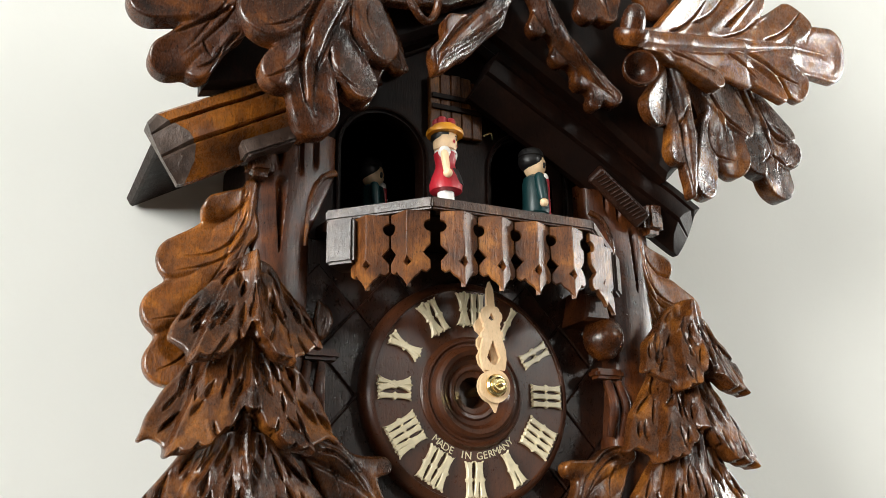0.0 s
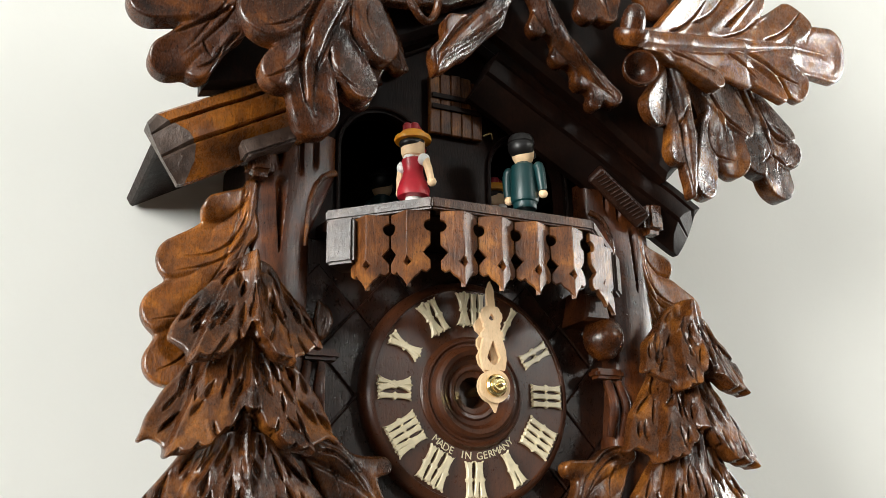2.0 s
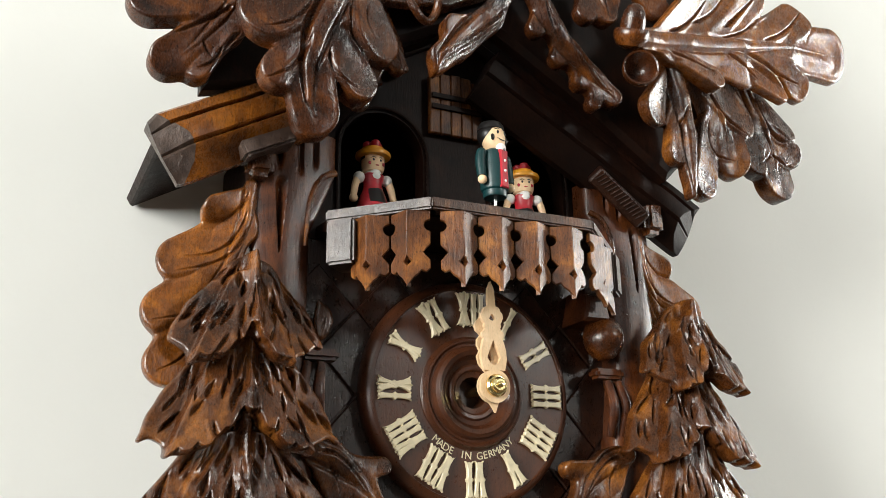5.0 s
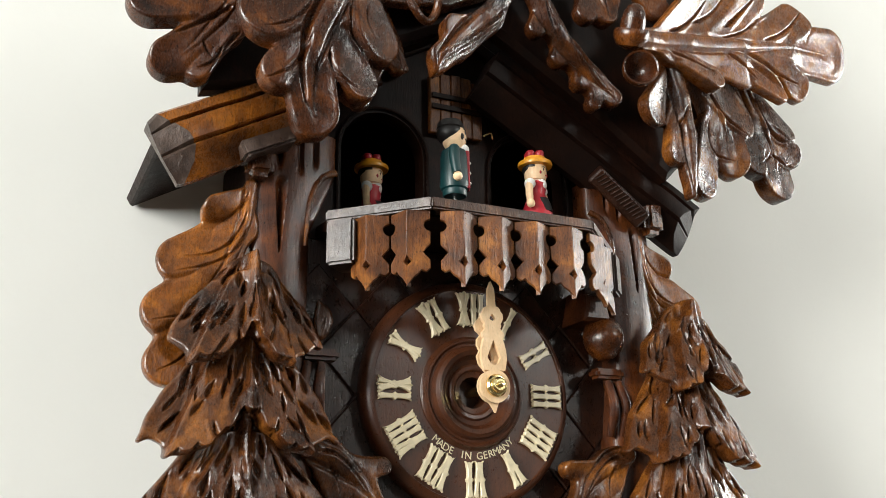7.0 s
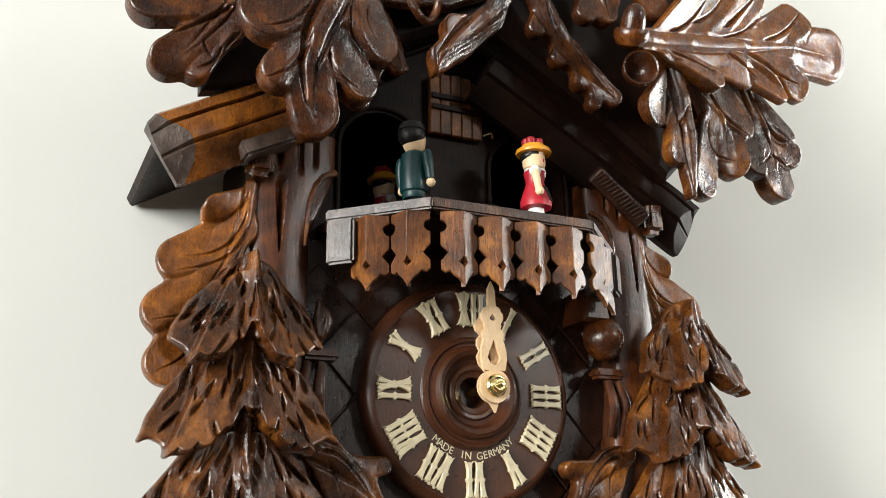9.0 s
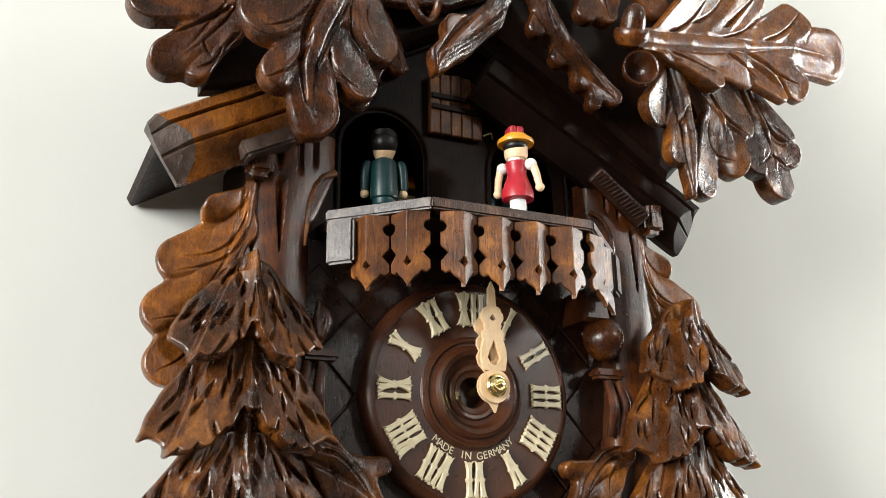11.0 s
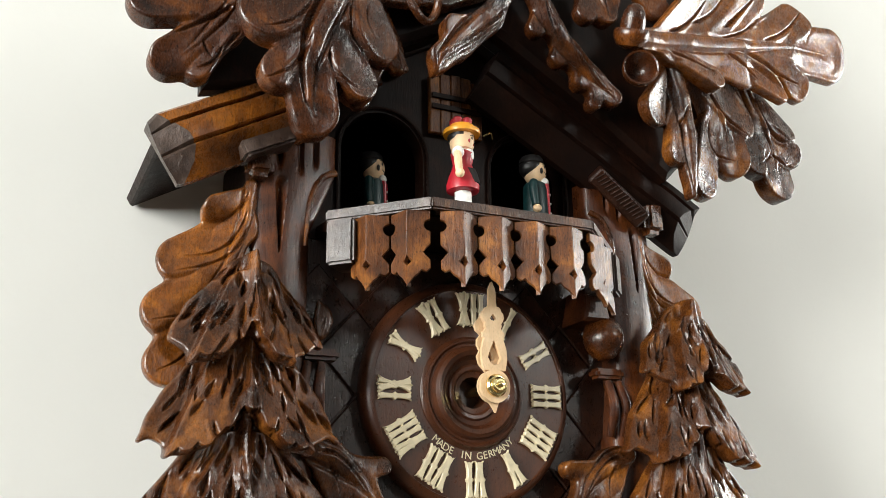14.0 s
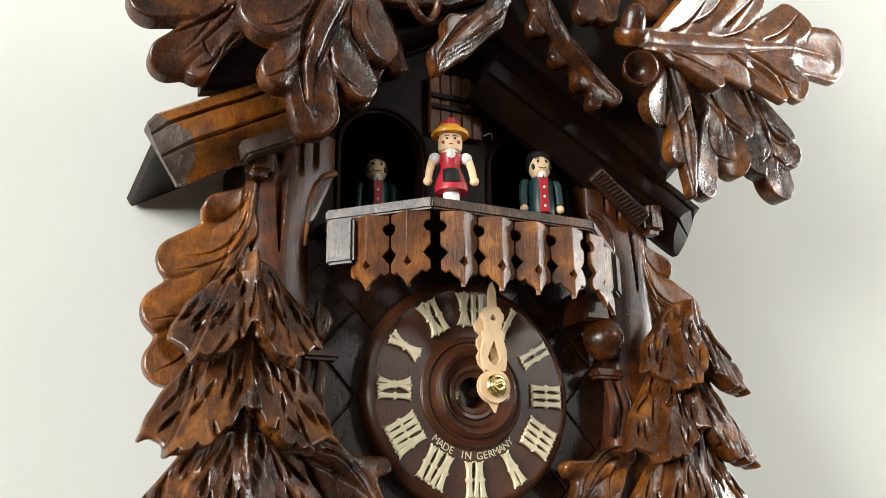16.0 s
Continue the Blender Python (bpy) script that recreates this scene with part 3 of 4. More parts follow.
# ---- dial ----
def dial():
    bm = bmesh.new()
    prof = [(0.0005, 0.004), (0.0070, 0.0090), (0.0072, -0.0006), (0.0095, -0.0012), (0.0105, -0.0024), (0.0120, -0.0026), (0.0130, -0.0014),
            (0.0150, -0.0022), (0.0170, -0.0048), (0.0190, -0.0056), (0.0206, -0.0046), (0.0216, -0.0022), (0.0226, -0.0020),
            (0.0236, -0.0028), (0.0246, -0.0026), (0.0254, -0.0008), (0.0262, 0.0), (0.0484, 0.0), (0.0487, -0.0008), (0.0494, -0.0007),
            (0.0515, 0.0008), (0.0528, 0.0030), (0.0532, 0.0052), (0.0532, 0.0084)]
    lathe(bm, prof[1:], seg=128)
    plate = part("dial", bm, WOOD_DIAL, clock, "turned brown wooden dial with moulded rings", 28)
    strokes = {1: "I", 2: "II", 3: "III", 4: "IIII", 5: "V", 6: "VI", 7: "VII", 8: "VIII", 9: "IX", 10: "X", 11: "XI", 12: "XII"}
    H = 0.0158
    for hour, text in strokes.items():
        bm = bmesh.new()
        k = min(1.0, 0.0145 / (sum({"I": 0.0038, "V": 0.0062, "X": 0.0064}[c] for c in text)))
        widths = {"I": 0.0038 * k, "V": 0.0062 * k, "X": 0.0064 * k}
        total = sum(widths[c] for c in text)
        x = -total / 2
        level = [0]

        def bar(xa, za, xb, zb, w):
            level[0] += 1
            d = Vector((xb - xa, zb - za))
            L = d.length
            e = max(w * 0.90, 0.0018)
            out = [(-e, -L * 0.02), (-e * 0.72, L * 0.06), (-w * 0.62, L * 0.13), (-w * 0.5, L * 0.20), (-w * 0.5, L * 0.43), (-w * 0.85, L * 0.5), (-w * 0.5, L * 0.57),
                   (-w * 0.5, L * 0.80), (-w * 0.62, L * 0.87), (-e * 0.72, L * 0.94), (-e, L * 1.02), (-e * 0.45, L * 0.97), (0, L * 1.0), (e * 0.45, L * 0.97)]
            pts = out + [(-a, L - b) for a, b in out]
            m = pose(xa, 0, za) @ Matrix.Rotation(math.atan2(d.x, d.y), 4, "Y")
            prism(bm, pts, -0.0019 - 0.00006 * level[0], -0.0001, m, chamfer=0.0003)

        for c in text:
            w = widths[c]
            if c == "I":
                bar(x + w / 2, -H / 2, x + w / 2, H / 2, 0.0022)
            elif c == "V":
                bar(x + w * 0.5, -H / 2, x + 0.0012, H / 2, 0.0025)
                bar(x + w * 0.55, -H / 2, x + w - 0.001, H / 2, 0.0018)
            else:
                bar(x + w - 0.0014, -H / 2, x + 0.0012, H / 2, 0.0025)
                bar(x + 0.0014, -H / 2, x + w - 0.0012, H / 2, 0.0018)
            x += w
        a = radians(30 * hour)
        bm.transform(pose(0.039 * math.sin(a), 0, 0.039 * math.cos(a)) @ Matrix.Rotation(a, 4, "Y"))
        part("numeral", bm, BONE, plate, "cream plastic Roman numeral " + text)
    # the maker's country in small inlaid capitals along the lower arc
    words = "MADE IN GERMANY"
    bm = bmesh.new()
    for i, c in enumerate(words):
        if c == " ":
            continue
        cu = bpy.data.curves.new("letter", "FONT")
        cu.body, cu.size, cu.align_x, cu.extrude = c, 0.0047, "CENTER", 0.0001
        ob = new("letter", cu)
        me = bpy.data.meshes.new_from_object(ob)
        bpy.data.objects.remove(ob)
        a = radians(180 + 43 - (i + 0.3) * 86 / (len(words) - 0.4))
        me.transform(pose(0.0300 * math.sin(a), -0.00025, 0.0300 * math.cos(a)) @ Matrix.Rotation(a + math.pi, 4, "Y") @ pose(0, 0, 0, 90, 0, 0))
        bm.from_mesh(me)
        bpy.data.meshes.remove(me)
    part("lettering", bm, BONE, plate, "small pale lettering reading MADE IN GERMANY")
    return plate


dial()


def hand(bm, length, hub, thick, tail, profile, notches):
    """A fretwork hand: half-width profile along its length, with pierced teardrops on its centre line."""
    for s in MIRROR:
        inner = []
        for z0, z1, w in sorted(notches, reverse=True):
            inner += [(0.0, z1), (s * w * 0.55, z1 - (z1 - z0) * 0.35), (s * w, z0 + (z1 - z0) * 0.3), (s * w * 0.6, z0 + (z1 - z0) * 0.08), (0.0, z0)]
        arc = [(s * hub * math.sin(a), -hub * math.cos(a)) for a in (radians(k) for k in range(20, 161, 14))]
        outer = [(s * w, z) for z, w in profile]
        pts = [(0, -hub - tail), (s * 0.0012, -hub - tail * 0.4)] + arc + outer + [(0, length)] + inner
        prism(bm, pts, -thick / 2, thick / 2)


def hands_set():
    bm = bmesh.new()
    lathe(bm, [(0.0022, 0.0035), (0.0022, -0.0205)], seg=20)
    lathe(bm, [(0.0036, -0.0150), (0.0042, -0.0156), (0.0042, -0.0175), (0.0036, -0.0178)], seg=24)
    part("arbor", bm, BRASS, clock, "brass hand arbor")
    prof_h = [(0.0075, 0.0030), (0.0105, 0.0052), (0.0140, 0.0056), (0.0165, 0.0040), (0.0190, 0.0050), (0.0215, 0.0046), (0.0235, 0.0026),
              (0.0255, 0.0046), (0.0280, 0.0050), (0.0300, 0.0036), (0.0315, 0.0016)]
    bm = bmesh.new()
    hand(bm, 0.0345, 0.0072, 0.0016, 0.0042, prof_h, [(0.0105, 0.0195, 0.0016)])
    h = part("hour_hand", bm, WOOD_PALE, clock, "pale wooden fretwork hour hand")
    h.matrix_local = pose(0, -0.0190, 0, 0, -6.5, 0)
    prof_m = [(0.0068, 0.0052), (0.0090, 0.0058), (0.0120, 0.0064), (0.0160, 0.0062), (0.0190, 0.0054), (0.0212, 0.0047), (0.0218, 0.0054), (0.0240, 0.0054),
              (0.0243, 0.0046), (0.0258, 0.0038), (0.0268, 0.0043), (0.0280, 0.0040), (0.0290, 0.0048), (0.0306, 0.0055), (0.0326, 0.0053), (0.0336, 0.0042),
              (0.0346, 0.0041), (0.0356, 0.0031), (0.0359, 0.0019), (0.0436, 0.0016)]
    bm = bmesh.new()
    hand(bm, 0.0475, 0.0074, 0.0020, 0.0, prof_m, [(0.0092, 0.0205, 0.0034), (0.0292, 0.0326, 0.0016)])
    mh = part("minute_hand", bm, WOOD_PALE, clock, "pale wooden fretwork minute hand")
    bm = bmesh.new()
    lathe(bm, [(0.0046, -0.0224), (0.0050, -0.0228), (0.0050, -0.0240), (0.0043, -0.0248), (0.0036, -0.0249), (0.0034, -0.0262), (0.0026, -0.0268),
               (0.0014, -0.0268), (0.0013, -0.0278), (0.0006, -0.0282)], seg=32)
    part("hand_nut", bm, BRASS, clock, "polished brass hand nut")
    return mh


MINUTE = hands_set()


# ---- balcony ----
def balcony():
    A, B, YF, YB = 0.0395, 0.0735, -0.0437, -0.0105     # half-widths in front and at the back, their depths
    ring = [(-B, YB), (-A, YF), (A, YF), (B, YB)]
    rail = tagged(new("balcony"), "pleated balcony of brown slats with round and diamond piercings")
    rail.parent = clock
    # deck, and the rail that caps the slats
    bm = bmesh.new()
    pts = [(-0.0740, 0.0085), (-0.0715, YB + 0.001), (-A + 0.003, YF + 0.005), (A - 0.003, YF + 0.005), (0.0715, YB + 0.001), (0.0740, 0.0085)]
    prism(bm, [(x, -y) for x, y in pts], 0.0, 0.005, Matrix.Translation((0, 0, 0.0685)) @ Matrix.Rotation(radians(90), 4, "X"))
    part("deck", bm, WOOD_CASE, rail)
    for (xa, ya), (xb, yb) in zip(ring, ring[1:]):
        bm = bmesh.new()
        d = Vector((xb - xa, yb - ya, 0))
        L = d.length
        m = Matrix.Translation((xa, ya, 0)) @ Matrix.Rotation(math.atan2(d.y, d.x), 4, "Z")
        box(bm, -0.0012, L + 0.0012, -0.0030, 0.0060, 0.0696, 0.0748)
        bmesh.ops.bevel(bm, geom=bm.edges[:], offset=0.0009, segments=2, affect="EDGES")
        bm.transform(m)
        # the left length is the same rail with its reflection painted in grey
        part("handrail", bm, WOOD_SHEEN if xa < -0.05 else WOOD_RAIL, rail, "handrail with grey sheen in its colour" if xa < -0.05 else "")
        count = 4 if abs(xa - xb) > 0.05 else 2
        span = 0.0735 if count == 4 else L * 0.80
        start = (L - span) / 2 if count == 4 else 0.0 if xa > 0 else L - span
        w = (span - 0.001) / count
        for i in range(count):
            bm = bmesh.new()
            for s in MIRROR:
                h = w / 2 - 0.0002
                edge = [(h, 0.0694)]
                edge += [(h - 0.0024 * math.sin(a), 0.0628 + 0.0026 * math.cos(a)) for a in (math.pi * k / 8 for k in range(9))]
                edge += [(h, 0.0545), (h - 0.0028, 0.0510), (h, 0.0475), (h, 0.0440), (h - 0.0016, 0.0425), (h * 0.62, 0.0432), (h * 0.5, 0.0415),
                         (h * 0.30, 0.0400), (0.0, 0.0360)]
                edge += [(0.0, 0.0445), (0.0019, 0.0470), (0.0, 0.0495), (0.0, 0.0694)]
                fold = pose(start + (i + 0.5) * w + 0.0005, -0.0052, 0) @ Matrix.Rotation(s * radians(28), 4, "Z")
                prism(bm, [(s * x / math.cos(radians(28)), z) for x, z in edge], 0.0, 0.0022, fold, chamfer=0.0003)
            bm.transform(m)
            part("slat", bm, WOOD_SLAT, rail)
    # bracket blocks at both ends
    for s in MIRROR:
        bm = bmesh.new()
        d = Vector((A - B, YF - YB, 0)).normalized()
        box(bm, 0.0008, 0.0138, -0.0062, 0.010, 0.0488, 0.0692)
        bmesh.ops.bevel(bm, geom=bm.edges[:], offset=0.0012, segments=2, affect="EDGES")
        bm.transform(Matrix.Diagonal((-s, 1, 1, 1)) @ Matrix.Translation((-B, YB, 0)) @ Matrix.Rotation(math.atan2(YF - YB, B - A), 4, "Z"))
        part("bracket", bm, WOOD_SHEEN, rail, "end-grain block with grey sheen in its colour")


balcony()


# ---- cuckoo door ----
def cuckoo_door():
    door = tagged(new("cuckoo_door"), "small closed plank door with two battens and wire hinges")
    door.parent = clock
    for i in range(5):
        bm = bmesh.new()
        x0 = -0.0168 + i * 0.0059
        top = 0.1640 - 0.0006 * (i - 2) ** 2
        box(bm, x0, x0 + 0.0057, 0.0050, 0.0085, 0.1300, top)
        bmesh.ops.bevel(bm, geom=bm.edges[:], offset=0.0005, segments=1, affect="EDGES")
        part("plank", bm, WOOD_SLAT, door)
    for z in (0.1430, 0.1490):
        bm = bmesh.new()
        box(bm, -0.0160, 0.0115, 0.0034, 0.0052, z, z + 0.0024)
        part("batten", bm, WOOD_CASE, door)
    for z in (0.1320, 0.1535):
        bm = bmesh.new()
        tube(bm, bezier([(0.0125, 0.004, z), (0.0150, 0.001, z + 0.001), (0.0168, 0.003, z - 0.001)], 6), [0.0006] * 13, 8)
        part("hinge", bm, BRASS, door, "bent brass wire hinge")


cuckoo_door()


# ---- carved foliage and posts ----
def leaf(depth, middle, spine, lobes, veins, mat, tx=0.0, tz=0.0, cup=4.0, thick=6.0, rib=1.0, label="dark carved oak leaf of the crown", name="oak_leaf", mirror=1):
    """An oak leaf from its spine, lobes and veins in millimetres, at a depth, leaning by tx and tz about its middle."""
    LEAVES.append(name)
    spine = [(x * mirror, z, r) for x, z, r in spine]
    lobes = [(a * mirror, b, c * mirror, e, r0, r1) for a, b, c, e, r0, r1 in lobes]
    veins = [(a * mirror, b, c * mirror, e, f * mirror, g, w) for a, b, c, e, f, g, w in veins]
    cx, cz = middle[0] * mirror / 1000, middle[1] / 1000

    def shape(x, z, ds):
        return depth / 1000 + tx * mirror * (x - cx) + tz * (z - cz)

    return carved_part(name, carve(spine, lobes, shape, thick / 1000, soft=0.0012, relief=leaf_relief(len(LEAVES), veins, rib, cup)), mat, label, 40)


LEAVES = []


def posts():
    for s in MIRROR:
        # rounded board, fuller in the middle
        grid = []
        for i in range(161):
            z = 0.114 - 0.214 * i / 160
            inner = 0.068 + 0.012 * max(0.0, min(1.0, (0.096 - z) / 0.03)) - 0.004 * max(0.0, min(1.0, (0.01 - z) / 0.03))
            outer = 0.1075 - 0.004 * (0.114 - z) / 0.214
            row = []
            for j in range(61):
                v = j / 60
                x = inner + (outer - inner) * v
                y = -0.0065 * math.sin(math.pi * v) ** 0.35 + 0.001
                y += 0.0004 * noise.noise(Vector((x * 60, z * 25, s)))
                # one deep gouge that tapers downwards, shallow flutes above it
                m = (z - 0.056) / 0.030
                if 0 < m < 1.15:
                    y += 0.0045 * max(0.0, 1 - abs(x - 0.0945) / (0.0004 + 0.0024 * m)) * min(1, (1.15 - m) * 8)
                for c, z0, z1 in ((0.0860, 0.092, 0.114), (0.0955, 0.094, 0.114), (0.0790, 0.096, 0.114)):
                    if z0 < z < z1:
                        y += 0.0030 * max(0.0, 1 - abs(x - c) / 0.0015) * min(1, (z - z0) / 0.006)
                row.append(Vector((s * x, y, z)))
            grid.append(row)
        bm = bmesh.new()
        sheet(bm, grid, 0.0085, Vector((0, -1, 0)))
        part("post", bm, WOOD_POST, clock, "carved side post with gouged flutes")
        bm = bmesh.new()
        curve = bezier([(s * 0.0690, -0.0035, 0.0965), (s * 0.0760, -0.0050, 0.0920), (s * 0.0810, -0.0050, 0.0800), (s * 0.0825, -0.0035, 0.0600)], 8)
        tube(bm, curve, [0.0017 - 0.0008 * k / len(curve) for k in range(len(curve))], 8, flat=0.8)
        part("scroll_edge", bm, WOOD_CARVED, clock)
        bm = bmesh.new()
        box(bm, *sorted((s * 0.0990, s * 0.1110)), -0.0130, -0.0010, 0.0870, 0.1050)
        bmesh.ops.bevel(bm, geom=bm.edges[:], offset=0.0030, segments=3, affect="EDGES")
        part("post_cap", bm, WOOD_CARVED, clock)
        # pointed bud, scroll strip and lower leaf beside the dial
        leaf(-2, (73, 28), [(73.8, 21, 1.6), (72.4, 28, 3.2), (74.6, 36, 0.8)], [(73, 24, 72, 31, 2.6, 2.8)], [(73.6, 22, 72.6, 28, 74.2, 34, 0.9)], WOOD_CARVED, thick=3, rib=0.3, label="small pointed bud", name="bud", mirror=s)
        for x0, x1, x2 in ((0.0738, 0.0752, 0.0735), (0.0800, 0.0822, 0.0800)):
            bm = bmesh.new()
            curve = bezier([(s * x0, -0.003, 0.0090), (s * x1, -0.005, -0.0040), (s * x2, -0.003, -0.0180)], 8)
            tube(bm, curve, [0.0019 + 0.0008 * math.sin(math.pi * k / (len(curve) - 1)) for k in range(len(curve))], 10, flat=0.9)
            part("scroll_strip", bm, WOOD_POST, clock)
        bm = bmesh.new()
        box(bm, *sorted((s * 0.0660, s * 0.0830)), -0.0060, 0.0030, 0.0100, 0.0150)
        bmesh.ops.bevel(bm, geom=bm.edges[:], offset=0.0016, segments=2, affect="EDGES")
        part("strip_cap", bm, WOOD_POST, clock)
        leaf(-8, (64, -38), [(80, -27, 4), (69, -31, 6), (57, -40, 6), (49, -52, 4)], [(74, -29, 66, -45, 6, 6), (64, -35, 47, -34, 5, 4)],
             [(76, -29, 66, -31, 55, -44, 1.8), (72, -32, 68, -38, 66, -46, 1.5)], WOOD_CARVED, 0, 0, 6, 6, 1.2, label="dark leaf below the dial",
             name="lower_leaf", mirror=s)
        if s < 0:
            continue
        bm = bmesh.new()
        prism(bm, [(s * 0.0560, 0.0365), (s * 0.0720, 0.0365), (s * 0.0690, 0.0500), (s * 0.0650, 0.0545), (s * 0.0600, 0.0535)], -0.0130, 0.0080, chamfer=0.0015)
        part("corner_bracket", bm, WOOD_POST, clock)


posts()


# ---- carved foliage ----
def spray(s, x, z, outer, low, inner_low, inner, notch, front, seed, fat=1.0):
    """One tier of drooping blades: its points as (across, down) from the apex, in millimetres."""
    ax, az = s * x, z
    spine = [(ax, az, 2.0 * fat), (ax, az - notch * 0.5, 6.0 * fat), (ax, az - notch + 8, 3.0)]
    lobes = []
    for (ox, oz), (lx, lz) in ((outer, low), (inner, inner_low)):
        for px, pz, y0, r0, r1 in ((ox, oz, 0.25, 10.5, 0.8), (lx, lz, 0.42, 11.5, 0.8), (lx * 0.58, notch + (lz - notch) * 0.50, 0.55, 8.5, 3.2),
                                   ((ox + lx) * 0.42, (oz + lz) * 0.41, 0.30, 8.0, 7.5), (lx * 0.80, lz - 4.2, 0.50, 8.0, 3.4), (lx * 0.32, notch - 1.5, 0.50, 6.0, 3.6), (ox * 0.62, oz * 0.70, 0.30, 8.0, 7.0)):
            lobes.append((ax + s * px * 0.12, az - notch * y0, ax + s * px, az - pz, r0 * fat, r1))
    cx, cz = ax / 1000, az / 1000

    def shape(xx, zz, ds):
        t = np.clip((cz - zz) / (notch / 1000), 0, 1.4)
        return front - 0.004 * t - 0.006 * t ** 2 + 0.22 * np.abs(xx - cx)

    carved_part("leaf_spray", carve(spine, lobes, shape, 0.0055, soft=0.0017, relief=spray_relief(seed, (ax, az), [0, 1, 3, 4, 6, 7, 10, 11, 13, 14], notch)), WOOD_CARVED, "tier of drooping carved blades", 45)


def foliage():
    for s in MIRROR:
        amber = leaf(-4, (-118.1, 48.6), [(-107.1, 85.5, 2.6), (-108.8, 68.4, 3.0), (-115.5, 47.4, 4.8), (-127.2, 26.9, 6.0), (-132.1, 14.9, 5.9)],
             [(-110.4, 78.0, -120.8, 70.9, 5.0, 7.1), (-111.6, 65.5, -134.0, 48.8, 8.4, 10.8), (-117.1, 44.8, -138.9, 26.4, 9.6, 10.7), (-129.1, 20.9, -137.5, 5.3, 9.2, 9.8)],
             [(-108.6, 81.9, -112.0, 73.6, -121.9, 64.6, 1.3), (-108.7, 73.0, -117.1, 55.9, -133.7, 50.3, 1.5), (-108.9, 64.5, -116.9, 51.0, -136.9, 43.2, 1.5), (-110.8, 49.2, -120.6, 31.1, -146.5, 21.3, 1.6), (-126.7, 18.8, -131.7, 8.0, -142.0, 1.5, 1.4)],
             WOOD_AMBER, 0, 0, 3, 5, 0.7, "amber-brown carved oak leaf", mirror=-s)
        amber.location.x = -0.008 if s > 0 else 0.0
        spray(s, 109.3 if s < 0 else 112.5, 48, (30, 36), (24, 46), (-15, 45), (-29, 36), 36, -0.019, 3 + 2 * s, 0.72)
        spray(s, 109.6, 22, (39, 49), (30, 55), (-25, 53), (-38, 48), 43, -0.017, 13 + 2 * s)
        spray(s, 110.2, -14, (45, 54), (35, 61), (-30, 59), (-44, 53), 48, -0.018, 23 + 2 * s)
    leaf(-52, (-90.4, 134.1), [(-77.5, 173.7, 10.5), (-86.7, 155.8, 8.7), (-94.1, 137.5, 6.0), (-96.8, 122.9, 5.4), (-95.3, 109.3, 6.4), (-92.5, 102.8, 7.4)],
         [(-82.9, 163.8, -66.4, 139.2, 10.4, 9.4), (-91.8, 139.2, -74.8, 120.0, 8.6, 8.4), (-95.2, 116.2, -92.3, 104.0, 9.4, 9.3), (-94.8, 132.6, -108.8, 119.0, 11.0, 8.2), (-89.0, 154.0, -113.6, 143.8, 15.3, 14.2)],
         [(-97.0, 135.2, -103.4, 121.6, -114.8, 113.7, 1.7), (-97.6, 150.9, -105.2, 139.8, -117.3, 134.2, 1.5), (-88.4, 132.3, -86.5, 121.8, -75.5, 115.9, 1.5), (-80.6, 154.7, -80.2, 140.4, -71.9, 132.5, 1.5), (-73.2, 155.2, -73.1, 145.5, -68.4, 139.3, 1.0)],
         WOOD_LEAF, 0, -0.22, 6, 7, 2.4)
    leaf(-33, (-133.0, 143.8), [(-119.0, 167.2, 10.2), (-129.8, 145.9, 10.4), (-138.9, 133.6, 8.3), (-144.6, 128.0, 7.2)],
         [(-127.3, 156.0, -157.9, 150.0, 10.0, 10.1), (-138.9, 133.6, -149.4, 126.5, 8.8, 7.9), (-134.1, 135.6, -137.5, 123.7, 6.9, 5.3)],
         [(-126.9, 151.2, -133.3, 145.7, -148.1, 136.1, 2.2), (-122.3, 139.9, -127.5, 133.1, -126.9, 127.2, 2.0), (-136.8, 135.1, -133.5, 129.7, -128.0, 126.5, 1.2), (-128.7, 134.0, -132.5, 126.3, -139.0, 123.0, 1.5)],
         WOOD_LEAF, -0.1, -0.2, 4, 8, 0.6)
    leaf(-26, (-52.2, 157.5), [(-58.5, 170.4, 7.4), (-51.5, 155.9, 7.4), (-46.4, 146.2, 4.5)],
         [(-56.5, 153.3, -65.1, 125.8, 6.8, 5.4)],
         [(-51.5, 157.3, -47.3, 149.5, -44.5, 141.4, 1.4)],
         WOOD_LEAF, 0, 0, 0, 6, 0.8)
